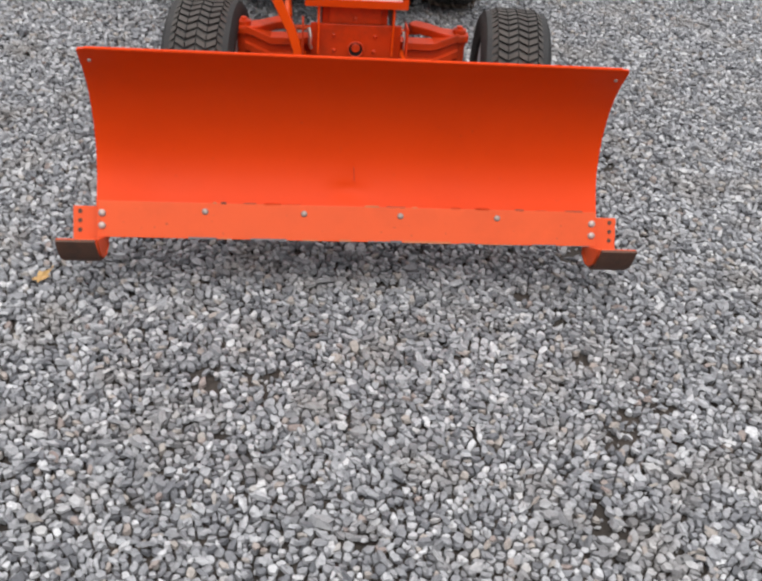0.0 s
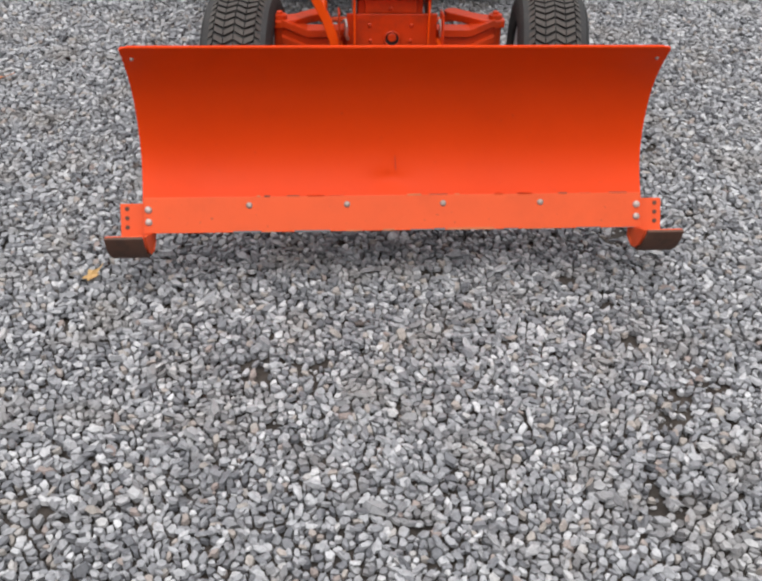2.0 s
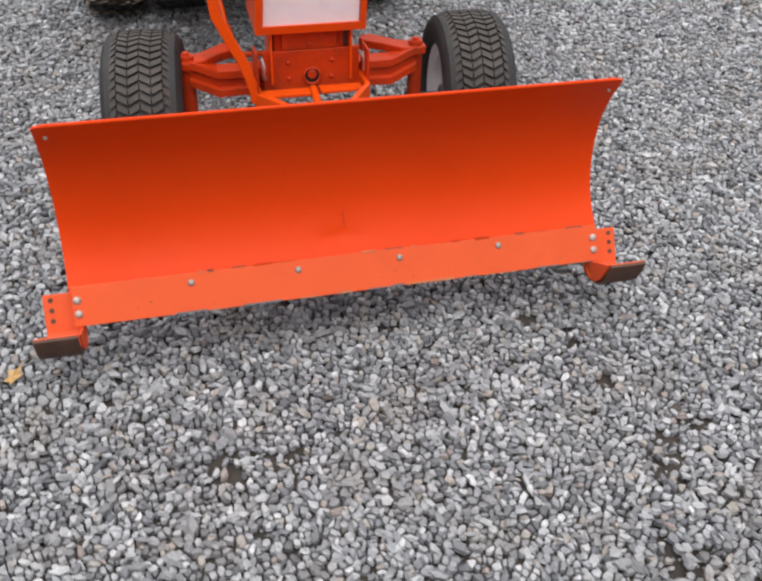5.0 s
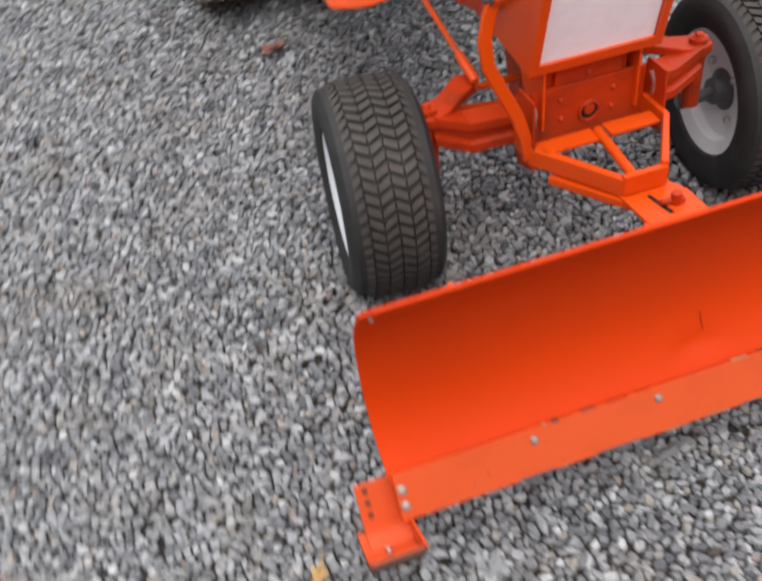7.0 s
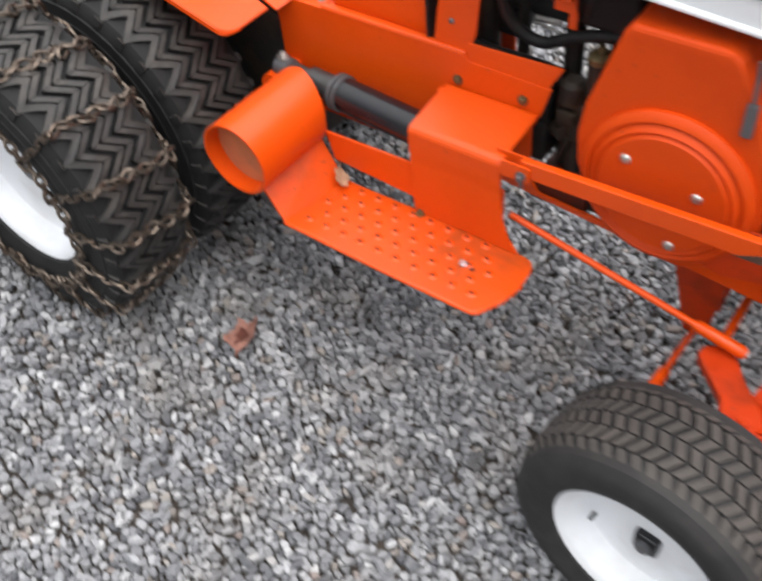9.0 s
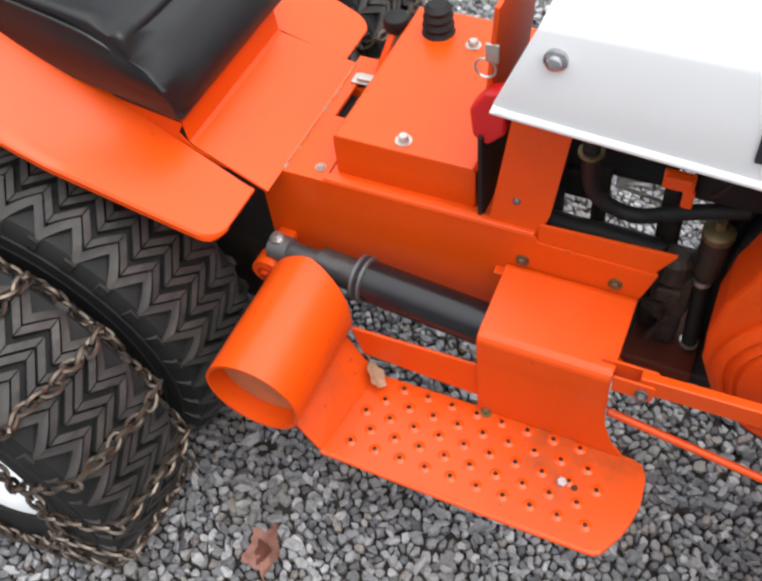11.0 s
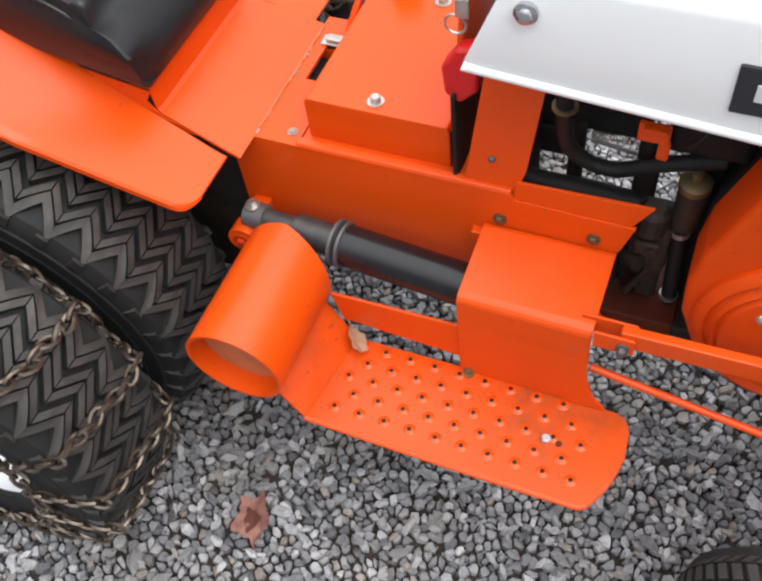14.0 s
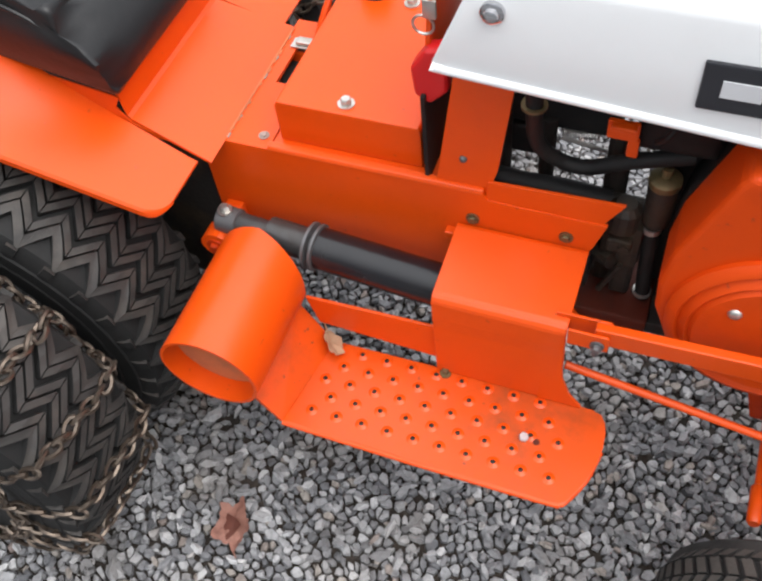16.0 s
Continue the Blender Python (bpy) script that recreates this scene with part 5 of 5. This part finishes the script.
part("lift_gusset", prism([(0.30, 0.366), (0.22, 0.30), (0.15, 0.28), (0.07, 0.30), (0.02, 0.372)], "x", -0.128, -0.124, 0.001), DARK_ORANGE, tractor)
hexbolt("bolt", (-0.1285, 0.215, 0.325), (-1, 0, 0), 0.007, 0.006, GREY_STEEL, tractor)
part("drag_link", rod([(-0.148, 0.455, 0.258), (-0.145, 0.162, 0.192), (-0.145, 0.155, 0.191), (-0.143, 0.090, 0.174), (-0.143, 0.084, 0.173)], [0.0052, 0.0052, 0.0090, 0.0098, 0.0065], 12), ORANGE, tractor, "orange steering drag link", True)
part("cross_shaft", joined(rod([(-0.192, 0.187, 0.066), (0.06, 0.183, 0.036)], 0.0055, 10), rod([(-0.194, 0.187, 0.0665), (-0.19, 0.187, 0.066), (-0.14, 0.186, 0.060), (-0.136, 0.186, 0.0595)], [0.007, 0.0095, 0.0095, 0.006], 14)), ORANGE, tractor, "orange pivot shaft with a sleeve", True)
part("shaft_hanger", prism([(0.15, 0.20), (0.25, 0.20), (0.205, 0.03), (0.17, 0.03)], "x", -0.02, -0.014, 0.001), DARK_ORANGE, tractor)
part("shaft_hanger", prism([(0.15, 0.20), (0.25, 0.20), (0.205, 0.02), (0.17, 0.02)], "x", 0.05, 0.056, 0.001), DARK_ORANGE, tractor)
part("worn_patch", prism([(0.13, 0.374), (0.03, 0.377), (-0.01, 0.383), (-0.03, 0.392), (0.02, 0.396), (0.10, 0.388)], "x", -0.1808, -0.1795, 0.0), RUST, tractor, "bare rusty patch")

# ---- the front blade ----
blade = tagged(empty("snow_blade", Matrix.Identity(4)), "curved orange snow blade with steel skid shoes raised off the gravel", "blade")
profile = [(1.396, 0.505), (1.399, 0.498), (1.424, 0.453), (1.441, 0.405), (1.446, 0.36), (1.443, 0.315), (1.431, 0.27), (1.412, 0.235), (1.388, 0.208), (1.366, 0.190), (1.352, 0.1795)]
fine_path = [tuple(p)[:2] for p in curve([(y, z, 0) for y, z in profile], 4)]
board = bmesh.new()
cols = [-0.535, -0.533, -0.515, -0.4, -0.3, -0.2] + [-0.12 + 0.012 * k for k in range(19)] + [0.2, 0.3, 0.4, 0.515, 0.533, 0.535]
thick = 0.0045
front_rows, back_rows = [], []
for i, (y, z) in enumerate(fine_path):
    y2, z2 = fine_path[min(i + 1, len(fine_path) - 1)]
    y1, z1 = fine_path[max(i - 1, 0)]
    d = Vector((y2 - y1, z2 - z1)).normalized()
    nrm = Vector((-d.y, d.x))
    k = 1.0 - 0.018 * min(1, i / len(fine_path))
    trim = 0.016 * max(0, 1 - i / 4)
    fr, bk = [], []
    for c in cols:
        x = max(-0.535 * k + trim, min(0.535 * k - trim, c * k))
        # a shallow knock just above the cutting edge, with a crease running up from it
        knock = 0.009 * math.exp(-((x + 0.012) / 0.035) ** 2 - ((z - 0.210) / 0.012) ** 2) + 0.0028 * math.exp(-((x + 0.004) / 0.010) ** 2 - ((z - 0.236) / 0.02) ** 2)
        y = y + knock
        fr.append(board.verts.new((x, y, z)))
        y = y - knock
        bk.append(board.verts.new((x, y + 0.004 * (knock > 0.0005) + nrm.x * thick, z + nrm.y * thick)))
    front_rows.append(fr)
    back_rows.append(bk)
for rows_, flip in ((front_rows, False), (back_rows, True)):
    for a, b in zip(rows_, rows_[1:]):
        for k in range(len(cols) - 1):
            q = (a[k], a[k + 1], b[k + 1], b[k])
            board.faces.new(q[::-1] if flip else q)
for a, b, c, d in zip(front_rows, front_rows[1:], back_rows, back_rows[1:]):
    board.faces.new((a[0], b[0], d[0], c[0]))
    board.faces.new((a[-1], c[-1], d[-1], b[-1]))
for k in range(len(cols) - 1):
    board.faces.new((front_rows[0][k], back_rows[0][k], back_rows[0][k + 1], front_rows[0][k + 1]))
    board.faces.new((front_rows[-1][k], front_rows[-1][k + 1], back_rows[-1][k + 1], back_rows[-1][k]))
part("moldboard", board, BLADE_ORANGE, blade, "curved orange sheet moldboard", True)
part("top_rim", rod([(-0.517, 1.397, 0.505), (0.517, 1.397, 0.505)], 0.0035, 8), BLADE_ORANGE, blade, smooth=True)
e0, e1 = Vector((1.360, 0.193)), Vector((1.318, 0.132))
ed = (e1 - e0).normalized()
en = Vector((ed.y, -ed.x))
if en.x > 0:
    en = -en
edge_pts = [e0, e0 + en * 0.007, e1 + en * 0.007, e1]
part("cutting_edge", prism([tuple(p) for p in edge_pts], "x", -0.522, 0.522, 0.0012), EDGE_ORANGE, blade, "scratched orange bolt-on cutting edge")
# thin dark rod paints the shade line of the crease
crease = [(0.0, y - 0.0002, z) for y, z in fine_path if 0.222 < z < 0.256]
part("crease", rod([(0.0005 + 0.002 * k / len(crease), y, z) for k, (_, y, z) in enumerate(crease)], 0.0011, 6), DARK_ORANGE, blade, "thin dark rod as the shade of the crease")
lips = random.Random(12)
x = -0.34
while x < 0.50:
    long, deep = lips.uniform(0.02, 0.10), lips.uniform(0.0008, 0.0042)
    part("worn_lip", prism([tuple(p) for p in (e1 - ed * deep + en * 0.0064, e1 - ed * deep + en * 0.0074, e1 + en * 0.0074 + ed * 0.0003, e1 + en * 0.001 + ed * 0.0005)], "x", x, x + long, 0.0), (GREY_STEEL, TUBE_DUST)[lips.random() < 0.35], blade, "bare worn steel lip")
    x += long + lips.uniform(0.0, 0.05)
wear = random.Random(5)
x = -0.46
while x < 0.46:
    long = wear.uniform(0.006, 0.04)
    if wear.random() < 0.65:
        p = e0 + en * 0.0035
        h = wear.uniform(0.0005, 0.0014)
        part("seam_scuff", box((x, p.x - 0.004, p.y - h), (x + long, p.x + 0.002, p.y + h * 1.2), 0.0), (DARK_ORANGE, RUST, TUBE_DUST)[wear.randrange(3)], blade)
    x += long + wear.uniform(0.006, 0.06)
face_way = (0, en.x, en.y)


def edge_at(x, z):
    t = (z - e0.y) / (e1.y - e0.y)
    p = e0.lerp(e1, t) + en * 0.007
    return (x, p.x, p.y)


for x in (-0.306, -0.103, 0.099, 0.306):
    carriage_bolt("bolt", edge_at(x, 0.178), face_way, 0.0068, blade, DULL_BOLT)
for x in (-0.513, 0.513):
    for z in (0.172, 0.151):
        carriage_bolt("bolt", edge_at(x, z), face_way, 0.0078, blade, EDGE_BOLT)
for x in (-0.515, 0.515):
    carriage_bolt("corner_rivet", (x, 1.4125, 0.475), (0, -0.85, -0.4), 0.004, blade, DULL_BOLT)
for sgn in (-1, 1):
    xa, xb = sorted((sgn * 0.505, sgn * 0.576))
    shoe = tagged(part("shoe_plate", strip([(1.372, 0.1707), (1.332, 0.112), (1.324, 0.104), (1.30, 0.100)], "x", xa, xb, 0.006, 0.001), EDGE_ORANGE, blade), "drilled orange skid mount")
    xc, xd = sorted((sgn * 0.512, sgn * 0.588))
    part("skid_shoe", strip([(1.345, 0.092), (1.31, 0.090), (1.28, 0.102), (1.262, 0.122), (1.252, 0.148), (1.246, 0.172)], "x", xc, xd, 0.007, 0.001), RUST, shoe, "rusty worn skid shoe", True)
    part("skid_top", strip([(1.335, 0.0985), (1.312, 0.0965), (1.286, 0.108), (1.269, 0.126), (1.258, 0.15), (1.2525, 0.171)], "x", xc + 0.001, xd - 0.001, 0.003, 0.0005), EDGE_ORANGE, shoe, smooth=True)
    xe, xf = sorted((sgn * 0.507, sgn * 0.5115))
    part("shoe_cheek", prism([(1.345, 0.118), (1.338, 0.096), (1.31, 0.093), (1.283, 0.104), (1.266, 0.124), (1.256, 0.15), (1.252, 0.170), (1.275, 0.158), (1.31, 0.135)], "x", xe, xf, 0.0008), EDGE_ORANGE, shoe)
    carriage_bolt("bolt", (sgn * 0.553, 1.291, 0.112), (0, 0.3, 0.9), 0.005, shoe)
    for k in range(3):
        z = 0.162 - 0.016 * k
        t = (z - 0.200) / (0.112 - 0.200)
        part("adjust_hole", lathe([(0.0, 0.0046), (0.0006, 0.0046)], 12), RUST, shoe, m=Matrix.Translation((sgn * 0.562, 1.392 + t * (1.332 - 1.392) - 0.0030, z + 0.0022)) @ Vector((0, en.x, en.y)).to_track_quat("X", "Z").to_matrix().to_4x4())

# push frame, in the tractor's own axes
T = TRACTOR_POSE
part("lift_arm", joined(strip([(-0.170, 0.414), (-0.184, 0.375), (-0.192, 0.335), (-0.187, 0.29), (-0.163, 0.24), (-0.138, 0.19), (-0.121, 0.14), (-0.114, 0.095)], "y", -0.077, -0.067, 0.022, 0.002), rod([(-0.182, -0.072, 0.403), (-0.158, -0.072, 0.403)], 0.012, 14)), ORANGE, blade, "bent orange lift arm", True, T)
hexbolt("lift_bolt", tuple(T @ Vector((-0.182, -0.072, 0.403))), (-1, 0, 0), 0.009, 0.012, GREY_STEEL, blade)
arm_l = [(-0.110, 0.02), (-0.116, -0.075), (-0.018, -0.222), (-0.006, -0.218), (-0.100, -0.070), (-0.100, 0.02)]
part("pivot_cheek", prism([(-0.078, 0.205), (-0.02, 0.205), (0.0, 0.11), (-0.02, 0.055), (-0.085, 0.075)], "x", -0.1105, -0.1065, 0.001), DARK_ORANGE, blade, m=T)
part("pivot_cheek", prism([(-0.078, 0.20), (-0.02, 0.20), (0.0, 0.11), (-0.02, 0.065), (-0.085, 0.085)], "x", 0.1345, 0.1385, 0.001), DARK_ORANGE, blade, m=T)
part("push_arm", prism(arm_l, "z", 0.085, 0.118, 0.002), ORANGE, blade, "orange flat push arm", m=T)
part("push_arm", prism([(0.136, 0.02), (0.136, -0.100), (0.060, -0.222), (0.049, -0.216), (0.126, -0.096), (0.126, 0.02)], "z", 0.098, 0.132, 0.002), ORANGE, blade, "orange flat push arm", m=T)
part("front_bar", prism([(-0.020, -0.214), (-0.018, -0.224), (0.060, -0.224), (0.056, -0.212)], "z", 0.088, 0.124, 0.001), ORANGE, blade, m=T)
part("cross_plate", box((-0.098, -0.100, 0.112), (TC - 0.010, -0.064, 0.118), 0.001), ORANGE, blade, m=T)
part("cross_plate", box((TC + 0.012, -0.100, 0.115), (0.120, -0.064, 0.121), 0.001), ORANGE, blade, m=T)
part("centre_strut", rod([(TC - 0.002, -0.075, 0.118), (0.006, -0.214, 0.110)], 0.009, 10), ORANGE, blade, smooth=True, m=T)
for u in (-0.091, 0.136):
    part("hair_pin", rod(curve([(u - 0.004, -0.038, 0.182), (u, -0.045, 0.164), (u - 0.001, -0.046, 0.148), (u + 0.003, -0.039, 0.134)], 6), 0.0046, 8), STEEL, blade, "bright steel hitch pin", True, T)
part("lower_arm", prism([(-0.098, -0.115), (0.005, -0.262), (0.020, -0.252), (-0.086, -0.108)], "z", 0.066, 0.080, 0.001), ORANGE, blade, m=T)
part("pivot_plate", prism([(-0.022, -0.200), (0.064, -0.200), (0.086, -0.245), (0.088, -0.31), (0.075, -0.375), (-0.005, -0.375), (-0.016, -0.30)], "z", 0.078, 0.085, 0.002), ORANGE, blade, "orange pivot plate", m=T)
# the slot is not cut: a black inlay paints its shade
part("slot_shade_inlay", prism([(0.026, -0.290), (0.016, -0.236), (0.023, -0.235), (0.034, -0.290)], "z", 0.0845, 0.0858, 0.0), BLACK_STEEL, blade, m=T)
part("latch_pin", joined(rod([(0.048, -0.270, 0.080), (0.048, -0.270, 0.106)], 0.009, 10), rod([(0.024, -0.266, 0.091), (0.062, -0.272, 0.091)], 0.005, 8)), DARK_ORANGE, blade, smooth=True, m=T)
arc = [(TC - 0.005 + 0.125 * math.cos(a), -0.385 + 0.10 * math.sin(a)) for a in np.linspace(0.05, math.pi - 0.05, 18)]
part("sector_plate", prism(arc + [(TC - 0.125, -0.395), (TC + 0.125, -0.395)], "z", 0.060, 0.068, 0.001), ORANGE, blade, "half round orange sector plate", m=T)
part("angle_brace", rod([tuple(T @ Vector((-0.090, -0.318, 0.070))), (-0.235, 1.452, 0.30)], 0.0075, 8), ORANGE, blade, smooth=True)
part("angle_brace", rod([tuple(T @ Vector((0.115, -0.325, 0.072))), (0.245, 1.455, 0.30)], 0.0075, 8), ORANGE, blade, smooth=True)
for x in (-0.40, 0.40, -0.12, 0.15):
    part("back_rib", prism([(1.428, 0.465), (1.44, 0.465), (1.478, 0.38), (1.480, 0.30), (1.446, 0.23), (1.416, 0.222), (1.445, 0.26), (1.457, 0.31), (1.4605, 0.36), (1.4545, 0.41)], "x", x - 0.003, x + 0.003, 0.0), ORANGE, blade)
part("back_bar", box((-0.45, 1.452, 0.285), (0.45, 1.476, 0.315), 0.002), ORANGE, blade)

# ---- fallen leaves ----


def leaf(name, at, size, turn, tilt, curl, mat, label, seed, narrow=1.0, fold=None, lobed=0.44):
    """A dry leaf: lobed outline, thickness, curled along its midrib."""
    rng = random.Random(seed)
    bm = bmesh.new()
    n = 40
    rim = []
    for k in range(n):
        a = 2 * math.pi * k / n
        lobe = 1 - lobed * abs(math.sin(2.5 * a)) + rng.uniform(-0.08, 0.08)
        rim.append((lobe * math.cos(a), lobe * math.sin(a) * narrow))
    rows = []
    for s in (0.0, 0.35, 0.7, 1.0):
        rows.append([Vector((x * s, y * s, 0)) for x, y in rim])

    def bend(p):
        z = curl * (p.y ** 2 - 0.25) + 0.18 * curl * p.x ** 2 + 0.16 * noise.noise(p * 2.6 + Vector((seed, 0, 0)))
        return Vector((p.x, p.y * (1 - 0.25 * abs(curl)), z)) * size

    def skin(off):
        mid = bm.verts.new(bend(Vector((0, 0, 0))) + Vector((0, 0, off)))
        rr = [[bm.verts.new(bend(p) + Vector((0, 0, off))) for p in row] for row in rows[1:]]
        for k in range(n):
            bm.faces.new((mid, rr[0][k], rr[0][(k + 1) % n]))
        for a, b in zip(rr, rr[1:]):
            for k in range(n):
                bm.faces.new((a[k], b[k], b[(k + 1) % n], a[(k + 1) % n]))
        return rr[-1]

    top, low = skin(0.0006), skin(-0.0006)
    for k in range(n):
        bm.faces.new((top[k], low[k], low[(k + 1) % n], top[(k + 1) % n]))
    reach = 1.12 if fold else 1.5
    stem = rod([(0.9 * size, 0, curl * -0.1 * size), (reach * size, 0.1 * size, 0.02 * size)], 0.0012, 5)
    ob = part(name, joined(bm, stem), mat, smooth=True)
    ob.matrix_world = Matrix.Translation(at) @ Euler((radians(tilt), 0, radians(turn))).to_matrix().to_4x4()
    if fold:
        # one lobe has curled right over and shows its dark side
        flap = bmesh.new()
        edge = [(-0.42, -0.30), (0.05, -0.46), (0.48, -0.34), (0.34, 0.02), (0.10, 0.44), (-0.16, 0.16)]
        sides = [[flap.verts.new(bend(Vector((x, y * narrow, 0))) + Vector((0, 0, h + 0.006 * (y + 0.46)))) for x, y in edge] for h in (0.0016, 0.0026)]
        flap.faces.new(sides[1])
        flap.faces.new(sides[0][::-1])
        for k in range(len(edge)):
            j = (k + 1) % len(edge)
            flap.faces.new((sides[0][k], sides[0][j], sides[1][j], sides[1][k]))
        part("folded_lobe", flap, fold, ob, "dark red underside folded over")
    return tagged(ob, label, "leaf", "fallen leaves")


leaf("fallen_leaf", (-0.362, 2.722, 0.026), 0.047, 205, 20, 0.55, LEAF_RED, "curled red-brown dry leaf propped up on the gravel", 3, 0.85, LEAF_FOLD, 0.34)
leaf("fallen_leaf", (-0.656, 1.336, 0.014), 0.027, 60, 12, 0.4, LEAF_GOLD, "small yellow-tan dry leaf lying on the gravel", 5, 0.6)
leaf("fallen_leaf", (-1.130, 2.294, 0.018), 0.048, 20, 14, 0.5, LEAF_ORANGE, "orange-brown dry leaf lying on the gravel", 7, 0.7)
leaf("fallen_leaf", (-1.09, 1.288, 0.016), 0.040, 110, 10, 0.4, LEAF_TAN, "tan dry leaf lying on the gravel", 9, 0.8)
leaf("fallen_leaf", (-0.082, 1.161, 0.011), 0.015, 10, 8, 0.4, LEAF_DARK, "small dull brown leaf scrap among the stones", 11, 0.7)
leaf("fallen_leaf", (-0.632, 1.798, 0.012), 0.020, 75, 14, 0.5, LEAF_DARK, "small dark wet leaf among the stones", 15, 0.6)
leaf("fallen_leaf", (0.567, 0.998, 0.012), 0.022, 15, 20, 0.7, LEAF_DARK, "small curled brown leaf on bare soil", 17, 0.55)
leaf("fallen_leaf", tuple(T @ Vector((-0.186, 0.748, 0.230))), 0.021, 40, 40, 0.5, LEAF_TAN, "small tan dry leaf caught on the foot rest", 13, 0.85, None, 0.16)
